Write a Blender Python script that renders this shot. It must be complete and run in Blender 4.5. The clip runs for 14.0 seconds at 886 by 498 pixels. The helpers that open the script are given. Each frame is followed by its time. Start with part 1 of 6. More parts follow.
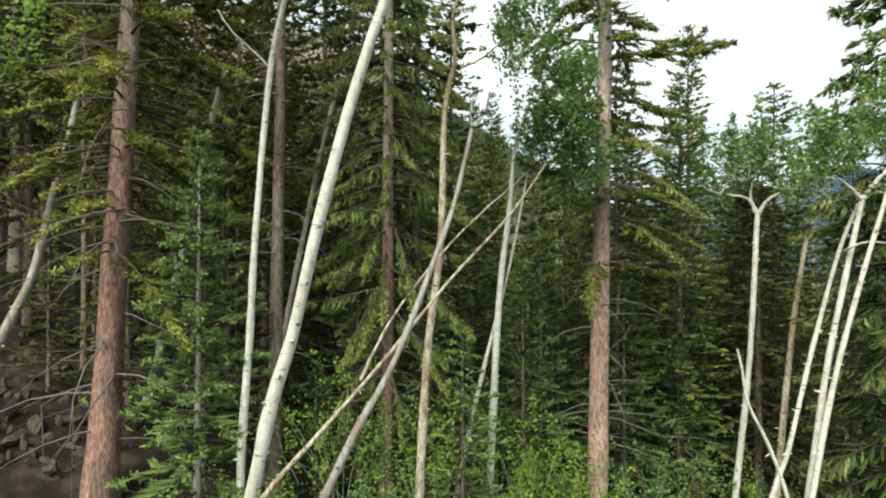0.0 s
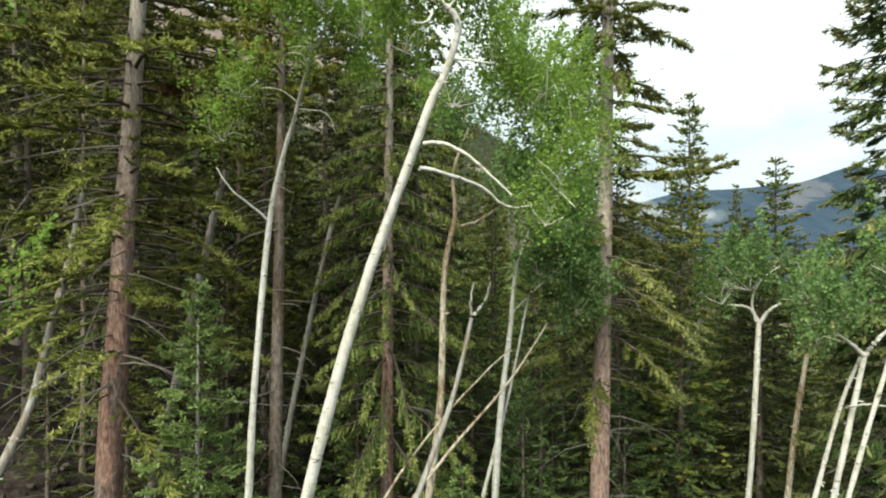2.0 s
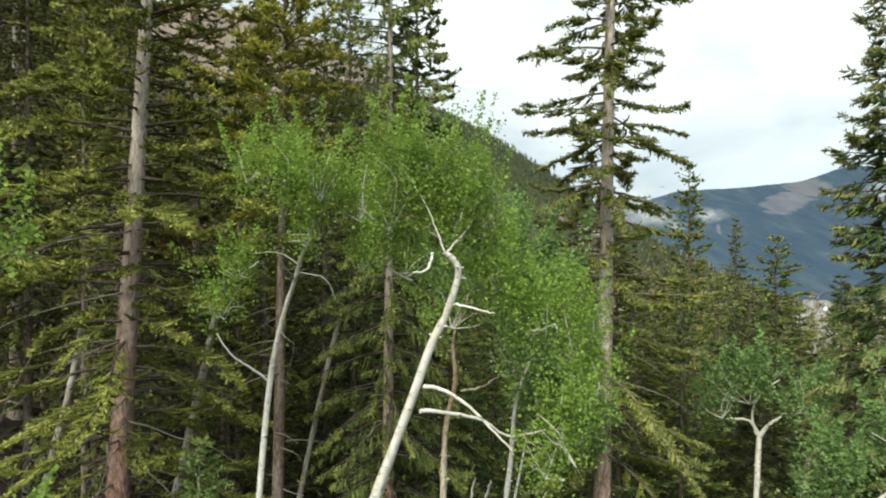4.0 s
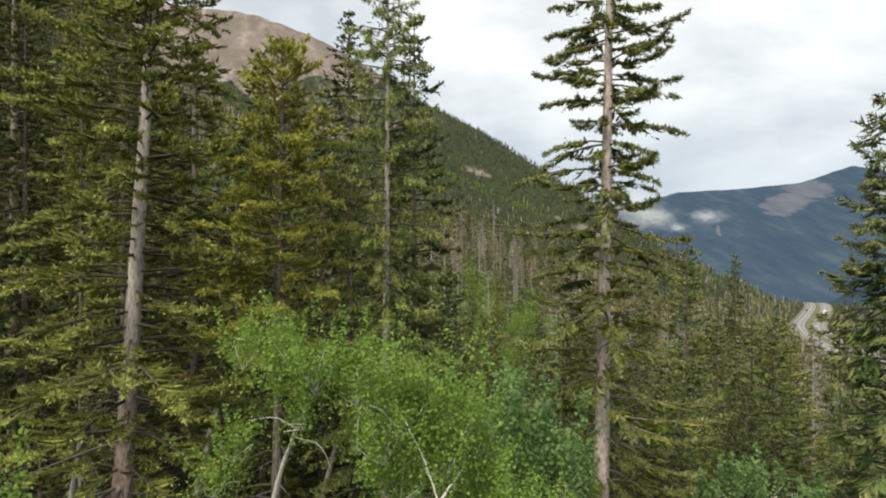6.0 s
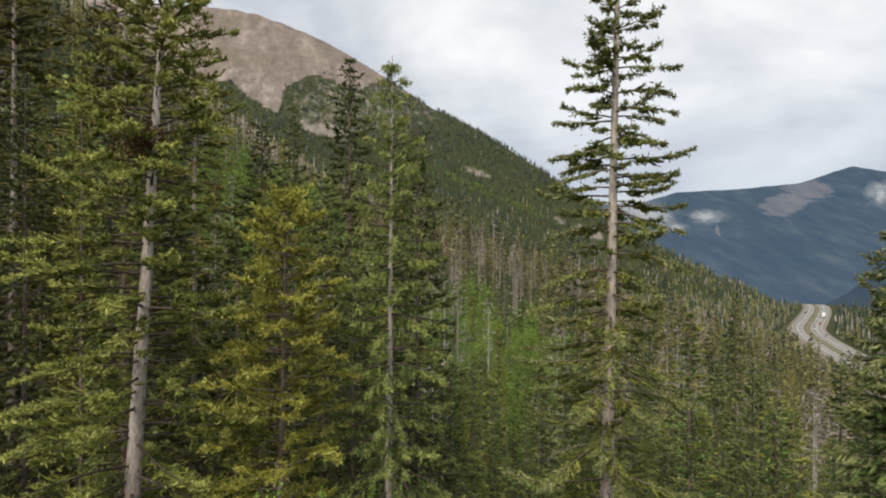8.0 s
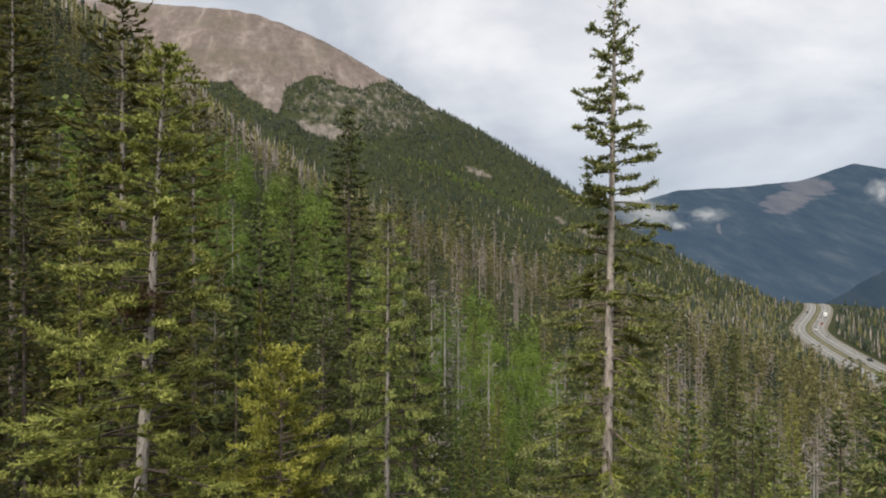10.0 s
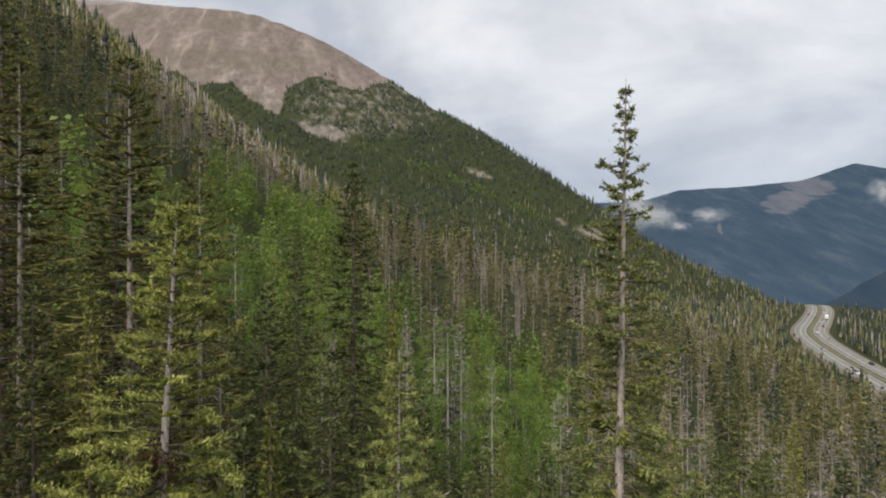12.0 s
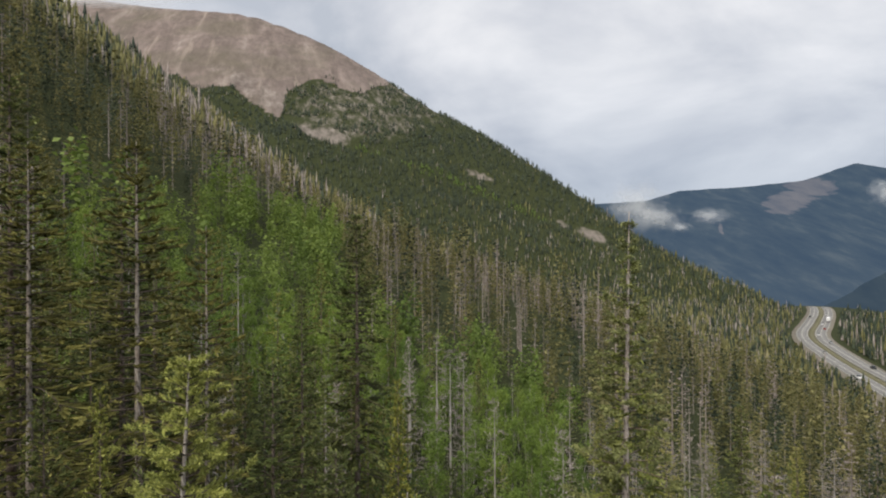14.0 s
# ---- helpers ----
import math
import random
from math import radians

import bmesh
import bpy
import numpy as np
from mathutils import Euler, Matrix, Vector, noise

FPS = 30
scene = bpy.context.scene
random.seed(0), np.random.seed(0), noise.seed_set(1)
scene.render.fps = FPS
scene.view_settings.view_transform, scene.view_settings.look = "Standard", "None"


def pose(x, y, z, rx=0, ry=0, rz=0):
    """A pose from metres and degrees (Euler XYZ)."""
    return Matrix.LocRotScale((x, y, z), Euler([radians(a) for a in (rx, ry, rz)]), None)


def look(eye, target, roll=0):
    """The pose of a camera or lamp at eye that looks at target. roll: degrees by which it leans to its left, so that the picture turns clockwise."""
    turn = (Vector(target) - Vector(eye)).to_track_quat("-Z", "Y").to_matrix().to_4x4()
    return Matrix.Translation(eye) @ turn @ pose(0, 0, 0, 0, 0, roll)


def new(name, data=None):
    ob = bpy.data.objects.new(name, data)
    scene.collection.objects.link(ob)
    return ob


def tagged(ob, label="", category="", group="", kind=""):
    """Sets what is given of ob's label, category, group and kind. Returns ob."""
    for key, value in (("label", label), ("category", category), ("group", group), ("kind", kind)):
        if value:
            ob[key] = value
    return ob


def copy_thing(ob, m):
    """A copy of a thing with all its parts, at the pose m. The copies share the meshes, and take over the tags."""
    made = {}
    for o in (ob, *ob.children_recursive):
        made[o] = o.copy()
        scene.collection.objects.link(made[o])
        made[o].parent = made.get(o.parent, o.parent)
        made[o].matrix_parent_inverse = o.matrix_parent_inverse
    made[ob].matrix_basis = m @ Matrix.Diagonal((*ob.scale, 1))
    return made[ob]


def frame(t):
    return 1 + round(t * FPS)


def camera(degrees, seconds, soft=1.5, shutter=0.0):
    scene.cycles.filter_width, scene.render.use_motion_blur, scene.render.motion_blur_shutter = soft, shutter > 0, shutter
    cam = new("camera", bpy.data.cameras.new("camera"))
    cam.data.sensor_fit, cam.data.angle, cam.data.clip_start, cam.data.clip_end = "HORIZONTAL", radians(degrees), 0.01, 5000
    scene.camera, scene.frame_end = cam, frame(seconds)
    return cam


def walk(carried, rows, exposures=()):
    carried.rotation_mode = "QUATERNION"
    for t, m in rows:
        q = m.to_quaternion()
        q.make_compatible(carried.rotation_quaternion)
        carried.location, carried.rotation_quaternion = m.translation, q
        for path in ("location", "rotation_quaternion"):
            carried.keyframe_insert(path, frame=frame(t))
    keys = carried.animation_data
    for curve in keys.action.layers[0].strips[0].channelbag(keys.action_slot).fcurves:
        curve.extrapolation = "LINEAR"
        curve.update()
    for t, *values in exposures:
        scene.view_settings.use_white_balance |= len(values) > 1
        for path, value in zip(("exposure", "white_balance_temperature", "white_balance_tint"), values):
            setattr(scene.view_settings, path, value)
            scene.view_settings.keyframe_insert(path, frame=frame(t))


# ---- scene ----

# ------------------------------------------------------------------ camera
cam = camera(72.4, 14.0, soft=2.0)
PATH = [
    (0.0, 0.010, -0.035, 4.500, -0.075, 0.174, -0.000),
    (0.5, 0.025, -0.033, 4.983, -0.051, 0.121, -0.047),
    (1.0, 0.031, -0.022, 5.477, -0.028, 0.120, -0.076),
    (1.5, 0.032, -0.015, 5.977, -0.010, 0.101, -0.073),
    (2.0, 0.022, 0.001, 6.484, 0.008, 0.080, -0.045),
    (2.5, 0.011, 0.011, 6.993, -0.022, 0.056, 0.023),
    (3.0, 0.008, 0.018, 7.508, -0.030, 0.049, 0.060),
    (5.5, 0.059, -0.044, 10.075, 0.007, 0.085, 0.109),
    (6.0, 0.069, -0.003, 10.597, -0.029, 0.113, 0.034),
    (6.5, 0.062, 0.015, 11.128, -0.066, 0.131, -0.058),
    (7.0, 0.040, 0.033, 11.668, -0.079, 0.106, -0.089),
    (7.5, 0.029, 0.048, 12.218, -0.088, 0.051, -0.131),
    (8.0, -0.001, 0.066, 12.778, -0.099, -0.000, -0.149),
    (10.5, 0.083, 0.041, 15.678, 0.023, -0.137, 0.121),
    (11.0, 0.042, 0.060, 16.262, 0.030, -0.142, 0.133),
    (11.5, -0.015, 0.049, 16.839, 0.048, -0.164, 0.118),
    (12.0, -0.082, 0.040, 17.413, 0.077, -0.147, 0.119),
    (12.5, -0.124, 0.028, 17.983, 0.110, -0.123, 0.153),
    (13.0, -0.150, 0.007, 18.554, 0.111, -0.082, 0.224),
    (13.5, -0.160, -0.042, 19.116, 0.132, -0.071, 0.265),
    (14.0, -0.164, -0.121, 19.669, 0.165, -0.055, 0.298),
]
EXPOSURES = [(0.0, 0.94, 6600, -3), (3.0, 0.89, 6650, -3), (6.0, 0.56, 6700, 6), (9.0, 0.33, 6600, 10), (14.0, 0.19, 6500, 11)]
walk(cam, [(t, pose(x, y, z, 90 + pitch, roll, yaw)) for t, x, y, z, yaw, pitch, roll in PATH], EXPOSURES)

# ------------------------------------------------------------------ world and sun
SUN_ELEVATION, SUN_AZIMUTH = 49.0, -24.0
world = bpy.data.worlds.new("overcast_sky")
scene.world = world
world.use_nodes = True


def node(tree, kind, **values):
    n = tree.nodes.new(kind)
    for key, value in values.items():
        if key in n.inputs:
            n.inputs[key].default_value = value
        elif key == "operation":
            n.operation = value
        elif key == "data_type":
            n.data_type = value
        elif key == "blend_type":
            n.blend_type = value
    return n


def ramp(tree, stops, source=None):
    n = tree.nodes.new("ShaderNodeValToRGB")
    els = n.color_ramp.elements
    while len(els) < len(stops):
        els.new(0.5)
    for el, (at, colour) in zip(els, stops):
        el.position, el.color = at, (*colour, 1)
    if source is not None:
        tree.links.new(source, n.inputs[0])
    return n


def build_world():
    tr = world.node_tree
    tr.nodes.clear()
    ln = tr.links.new
    sky = tr.nodes.new("ShaderNodeTexSky")
    sky.sky_type, sky.sun_disc, sky.altitude = "NISHITA", False, 3200
    sky.sun_elevation, sky.sun_rotation = radians(SUN_ELEVATION), radians(180 - SUN_AZIMUTH)
    dim = node(tr, "ShaderNodeVectorMath", operation="SCALE", Scale=0.09)
    ln(sky.outputs[0], dim.inputs[0])
    co = node(tr, "ShaderNodeTexCoord")
    mp = node(tr, "ShaderNodeMapping", Scale=(1.0, 1.0, 2.0), Location=(0.35, 0.1, 0.2))
    ln(co.outputs["Generated"], mp.inputs[0])
    big = node(tr, "ShaderNodeTexNoise", Scale=2.7, Detail=9.0, Roughness=0.52, Distortion=0.25)
    ln(mp.outputs[0], big.inputs["Vector"])
    cloud = ramp(tr, [(0.34, (0.50, 0.54, 0.60)), (0.44, (0.64, 0.665, 0.71)), (0.54, (0.78, 0.795, 0.82)), (0.66, (0.94, 0.94, 0.945))], big.outputs[0])
    # the cloud deck is darker towards the horizon
    sep = node(tr, "ShaderNodeSeparateXYZ")
    ln(co.outputs["Generated"], sep.inputs[0])
    low = ramp(tr, [(0.0, (0.50, 0.56, 0.64)), (0.13, (0.72, 0.76, 0.81)), (0.34, (1.0, 1.0, 1.0))], sep.outputs[2])
    mul = node(tr, "ShaderNodeMix", data_type="RGBA", blend_type="MULTIPLY")
    mul.inputs[0].default_value = 1.0
    ln(cloud.outputs[0], mul.inputs[6])
    ln(low.outputs[0], mul.inputs[7])
    mix = node(tr, "ShaderNodeMix", data_type="RGBA")
    mix.inputs[0].default_value = 0.93
    ln(dim.outputs[0], mix.inputs[6])
    ln(mul.outputs[2], mix.inputs[7])
    bg = node(tr, "ShaderNodeBackground", Strength=0.95)
    ln(mix.outputs[2], bg.inputs[0])
    out = tr.nodes.new("ShaderNodeOutputWorld")
    ln(bg.outputs[0], out.inputs[0])


build_world()
sun_data = bpy.data.lights.new("sun", "SUN")
sun_data.energy, sun_data.angle, sun_data.color = 3.5, radians(35), (1.0, 0.94, 0.82)
sun = new("sun", sun_data)
_e, _a = radians(SUN_ELEVATION), radians(SUN_AZIMUTH)
sun.matrix_world = look((60 * math.sin(_a) * math.cos(_e), -60 * math.cos(_a) * math.cos(_e), 60 * math.sin(_e)), (0, 0, 0))


# ------------------------------------------------------------------ materials
def base_material(name):
    m = bpy.data.materials.new(name)
    m.use_nodes = True
    tr = m.node_tree
    b = tr.nodes["Principled BSDF"]
    return m, tr, b


def needles(name, dark, mid, light, thin=0.3, joined_trees=False, single=False):
    """Foliage: each blade takes its own tone, each tree its own cast (from its own value where many trees share a mesh; none for a single tree)."""
    m, tr, b = base_material(name)
    ln = tr.links.new
    geo = tr.nodes.new("ShaderNodeNewGeometry")
    r = ramp(tr, [(0.0, dark), (0.55, mid), (1.0, light)], geo.outputs["Random Per Island"])
    tc = tr.nodes.new("ShaderNodeTexCoord")
    ns = node(tr, "ShaderNodeTexNoise", Scale=1.3, Detail=2.0)
    ln(tc.outputs["Object"], ns.inputs["Vector"])
    if joined_trees:
        own = tr.nodes.new("ShaderNodeAttribute")
        own.attribute_name = "tone"
        cast = own.outputs["Fac"]
    elif single:
        cast = node(tr, "ShaderNodeValue").outputs[0]
        cast.default_value = 0.5
    else:
        cast = tr.nodes.new("ShaderNodeObjectInfo").outputs["Random"]
    add = node(tr, "ShaderNodeMath", operation="ADD")
    ln(ns.outputs[0], add.inputs[0])
    half = node(tr, "ShaderNodeMath", operation="MULTIPLY")
    half.inputs[1].default_value = 0.75
    ln(cast, half.inputs[0])
    ln(half.outputs[0], add.inputs[1])
    val = node(tr, "ShaderNodeMapRange")
    val.inputs[1].default_value, val.inputs[2].default_value, val.inputs[3].default_value, val.inputs[4].default_value = 0.3, 1.35, 0.55, 1.45
    ln(add.outputs[0], val.inputs[0])
    hsv = tr.nodes.new("ShaderNodeHueSaturation")
    ln(r.outputs[0], hsv.inputs["Color"])
    ln(val.outputs[0], hsv.inputs["Value"])
    hue = node(tr, "ShaderNodeMapRange")
    hue.inputs[3].default_value, hue.inputs[4].default_value = 0.512, 0.488
    ln(cast, hue.inputs[0])
    ln(hue.outputs[0], hsv.inputs["Hue"])
    ln(hsv.outputs[0], b.inputs["Base Color"])
    b.inputs["Roughness"].default_value = 0.6
    b.inputs["Specular IOR Level"].default_value = 0.25
    trn = tr.nodes.new("ShaderNodeBsdfTranslucent")
    ln(hsv.outputs[0], trn.inputs[0])
    mx = node(tr, "ShaderNodeMixShader", Fac=thin)
    ln(b.outputs[0], mx.inputs[1])
    ln(trn.outputs[0], mx.inputs[2])
    ln(mx.outputs[0], tr.nodes["Material Output"].inputs[0])
    return m


def bark(name, stops, stretch=(11, 11, 2.4), bump=0.8, scars=None, patch=None, upper=None):
    """Bark: long cracked plates; scars gives dark rings and eyes, patch a second tone in broad areas."""
    m, tr, b = base_material(name)
    ln = tr.links.new
    tc = tr.nodes.new("ShaderNodeTexCoord")
    mp = node(tr, "ShaderNodeMapping", Scale=stretch)
    ln(tc.outputs["Object"], mp.inputs[0])
    n1 = node(tr, "ShaderNodeTexNoise", Scale=3.0, Detail=8.0, Roughness=0.65)
    ln(mp.outputs[0], n1.inputs["Vector"])
    r = ramp(tr, stops, n1.outputs[0])
    colour = r.outputs[0]
    if patch:
        mp3 = node(tr, "ShaderNodeMapping", Scale=(5.0, 5.0, 1.6))
        ln(tc.outputs["Object"], mp3.inputs[0])
        n2 = node(tr, "ShaderNodeTexNoise", Scale=1.0, Detail=6.0, Roughness=0.62)
        ln(mp3.outputs[0], n2.inputs["Vector"])
        f = ramp(tr, [(0.46, (0, 0, 0)), (0.6, (1, 1, 1))], n2.outputs[0])
        mix = node(tr, "ShaderNodeMix", data_type="RGBA", blend_type="MULTIPLY")
        ln(f.outputs[0], mix.inputs[0])
        ln(colour, mix.inputs[6])
        mix.inputs[7].default_value = (*patch, 1)
        colour = mix.outputs[2]
    if upper:
        sp = tr.nodes.new("ShaderNodeSeparateXYZ")
        ln(tc.outputs["Object"], sp.inputs[0])
        up = node(tr, "ShaderNodeMapRange")
        up.inputs[1].default_value, up.inputs[2].default_value = 4.5, 9.0
        ln(sp.outputs[2], up.inputs[0])
        g = ramp(tr, upper, n1.outputs[0])
        mix = node(tr, "ShaderNodeMix", data_type="RGBA")
        ln(up.outputs[0], mix.inputs[0])
        ln(colour, mix.inputs[6])
        ln(g.outputs[0], mix.inputs[7])
        colour = mix.outputs[2]
    if scars:
        mp2 = node(tr, "ShaderNodeMapping", Scale=(5, 5, 17))
        ln(tc.outputs["Object"], mp2.inputs[0])
        v = node(tr, "ShaderNodeTexNoise", Scale=1.5, Detail=5.0, Roughness=0.7)
        ln(mp2.outputs[0], v.inputs["Vector"])
        f = ramp(tr, [(0.595, (0, 0, 0)), (0.66, (1, 1, 1))], v.outputs[0])
        mix = node(tr, "ShaderNodeMix", data_type="RGBA")
        ln(f.outputs[0], mix.inputs[0])
        ln(colour, mix.inputs[6])
        mix.inputs[7].default_value = (*scars, 1)
        colour = mix.outputs[2]
    ln(colour, b.inputs["Base Color"])
    b.inputs["Roughness"].default_value = 0.9
    b.inputs["Specular IOR Level"].default_value = 0.15
    bp = node(tr, "ShaderNodeBump", Strength=bump, Distance=0.02)
    ln(n1.outputs[0], bp.inputs["Height"])
    ln(bp.outputs[0], b.inputs["Normal"])
    return m


NEEDLE_GREEN = needles("needles_green", (0.052, 0.086, 0.028), (0.122, 0.184, 0.056), (0.24, 0.31, 0.10), 0.36)
NEEDLE_OLIVE = needles("needles_olive", (0.065, 0.080, 0.020), (0.165, 0.185, 0.042), (0.32, 0.325, 0.08), 0.34)
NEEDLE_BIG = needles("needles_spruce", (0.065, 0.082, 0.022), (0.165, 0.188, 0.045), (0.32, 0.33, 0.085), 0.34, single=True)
NEEDLE_YELLOW = needles("needles_yellow_green", (0.068, 0.084, 0.016), (0.176, 0.182, 0.035), (0.351, 0.324, 0.068))
NEEDLE_DARK = needles("needles_dark", (0.031, 0.041, 0.015), (0.075, 0.088, 0.028), (0.145, 0.16, 0.05), 0.3)
NEEDLE_GOLD = needles("needles_gold", (0.13, 0.14, 0.028), (0.265, 0.268, 0.054), (0.43, 0.42, 0.10), 0.42, single=True)
# tips: needle tones made paler, for new growth and for light on it
TIP_GOLD = needles("sunlit_growth_gold", (0.17, 0.178, 0.035), (0.34, 0.34, 0.072), (0.53, 0.515, 0.13), 0.42, single=True)
TIP_OLIVE = needles("sunlit_growth_olive", (0.08, 0.095, 0.024), (0.20, 0.215, 0.05), (0.36, 0.36, 0.095), 0.34)
TIP_HILL = needles("sunlit_growth_hill", (0.125, 0.128, 0.045), (0.25, 0.24, 0.085), (0.40, 0.37, 0.14), 0.36)
TIP_BIG = needles("sunlit_growth_spruce", (0.125, 0.148, 0.039), (0.285, 0.31, 0.082), (0.50, 0.505, 0.155), 0.34, single=True)
TIP_TALL = needles("sunlit_growth_grey_green", (0.09, 0.108, 0.042), (0.205, 0.225, 0.085), (0.35, 0.36, 0.148), 0.36, single=True)
TIP_FIR = needles("sunlit_growth_fir", (0.07, 0.115, 0.038), (0.15, 0.22, 0.073), (0.26, 0.33, 0.125), 0.34)
NEEDLE_LUSH = needles("needles_lush", (0.075, 0.108, 0.032), (0.155, 0.205, 0.060), (0.28, 0.33, 0.10), 0.4, single=True)
TIP_LUSH = needles("sunlit_growth_lush", (0.13, 0.158, 0.047), (0.265, 0.30, 0.09), (0.43, 0.45, 0.15), 0.4, single=True)
NEEDLE_DUSK = needles("needles_dusky_olive", (0.046, 0.048, 0.015), (0.104, 0.105, 0.030), (0.195, 0.185, 0.058), 0.3)
TIP_DUSK = needles("sunlit_growth_dusky", (0.070, 0.073, 0.020), (0.157, 0.153, 0.044), (0.285, 0.265, 0.08), 0.3)
TIP_DARK = needles("sunlit_growth_dark", (0.046, 0.061, 0.022), (0.112, 0.138, 0.045), (0.22, 0.245, 0.08), 0.3)
NEEDLE_FIR = needles("needles_young_fir", (0.05, 0.085, 0.028), (0.115, 0.175, 0.055), (0.20, 0.28, 0.095), 0.3)
NEEDLE_RUST = needles("needles_rusty", (0.05, 0.028, 0.014), (0.11, 0.06, 0.03), (0.17, 0.10, 0.05))
LEAF_ASPEN = needles("aspen_leaf", (0.165, 0.262, 0.052), (0.22, 0.335, 0.068), (0.29, 0.41, 0.094), 0.50, single=True)
LEAF_BLUE = needles("aspen_leaf_cool", (0.12, 0.205, 0.072), (0.18, 0.29, 0.10), (0.25, 0.365, 0.14), 0.50, single=True)
LEAF_HILL = needles("aspen_leaf_hill", (0.115, 0.172, 0.034), (0.150, 0.222, 0.044), (0.195, 0.275, 0.060), 0.45)
LEAF_FAR = needles("aspen_leaf_far", (0.11, 0.158, 0.036), (0.145, 0.205, 0.046), (0.19, 0.25, 0.062), 0.42, True)
TWIG_DEAD = bark("dead_twig", [(0.3, (0.09, 0.08, 0.07)), (0.7, (0.24, 0.22, 0.20))], bump=0.2)
DEAD_NEAR = needles("dead_crown_grey", (0.14, 0.118, 0.11), (0.25, 0.218, 0.203), (0.36, 0.32, 0.30), 0.05)
DEAD_FAR = needles("dead_crown_far", (0.16, 0.132, 0.122), (0.27, 0.232, 0.214), (0.38, 0.335, 0.31), 0.05, True)
BARK_RED = bark("bark_spruce_red", [(0.30, (0.10, 0.055, 0.045)), (0.5, (0.27, 0.155, 0.125)), (0.72, (0.50, 0.35, 0.30))], (12, 12, 3.2), 1.0, patch=(0.52, 0.66, 0.74), upper=[(0.3, (0.19, 0.16, 0.14)), (0.5, (0.40, 0.355, 0.32)), (0.72, (0.60, 0.55, 0.50))])
BARK_PINK = bark("bark_spruce_flaking", [(0.30, (0.16, 0.09, 0.07)), (0.48, (0.44, 0.275, 0.225)), (0.70, (0.68, 0.53, 0.47))], (8, 8, 3.0), 0.9, patch=(0.7, 0.74, 0.76), upper=[(0.3, (0.21, 0.175, 0.155)), (0.5, (0.46, 0.40, 0.36)), (0.72, (0.66, 0.60, 0.55))])
BARK_GREY = bark("bark_conifer_grey", [(0.30, (0.07, 0.055, 0.045)), (0.5, (0.17, 0.14, 0.12)), (0.72, (0.31, 0.27, 0.24))], (8, 8, 3.0), 0.8, patch=(0.7, 0.62, 0.55))
BARK_ASPEN = bark("bark_aspen", [(0.25, (0.34, 0.325, 0.30)), (0.5, (0.56, 0.545, 0.52)), (0.75, (0.72, 0.705, 0.68))], (6, 6, 3), 0.3, scars=(0.07, 0.06, 0.05), patch=(0.88, 0.88, 0.80))
BARK_ASPEN_OLD = bark("bark_aspen_peeling", [(0.3, (0.13, 0.10, 0.075)), (0.48, (0.38, 0.33, 0.26)), (0.7, (0.62, 0.60, 0.52))], (9, 9, 3), 0.5, scars=(0.06, 0.05, 0.04), patch=(0.6, 0.5, 0.42))
BARK_DEAD = bark("bark_dead_silver", [(0.3, (0.16, 0.145, 0.13)), (0.5, (0.34, 0.33, 0.31)), (0.75, (0.52, 0.51, 0.49))], (14, 14, 1.2), 0.5, patch=(0.7, 0.62, 0.55))
BARK_PALE = bark("bark_conifer_pale", [(0.30, (0.13, 0.11, 0.095)), (0.5, (0.33, 0.295, 0.26)), (0.72, (0.52, 0.48, 0.43))], (8, 8, 3.0), 0.7, patch=(0.78, 0.72, 0.66))
BARK_DARK = bark("bark_dark", [(0.3, (0.035, 0.028, 0.024)), (0.5, (0.08, 0.065, 0.055)), (0.75, (0.16, 0.13, 0.11))], (8, 8, 2.5), 0.8)


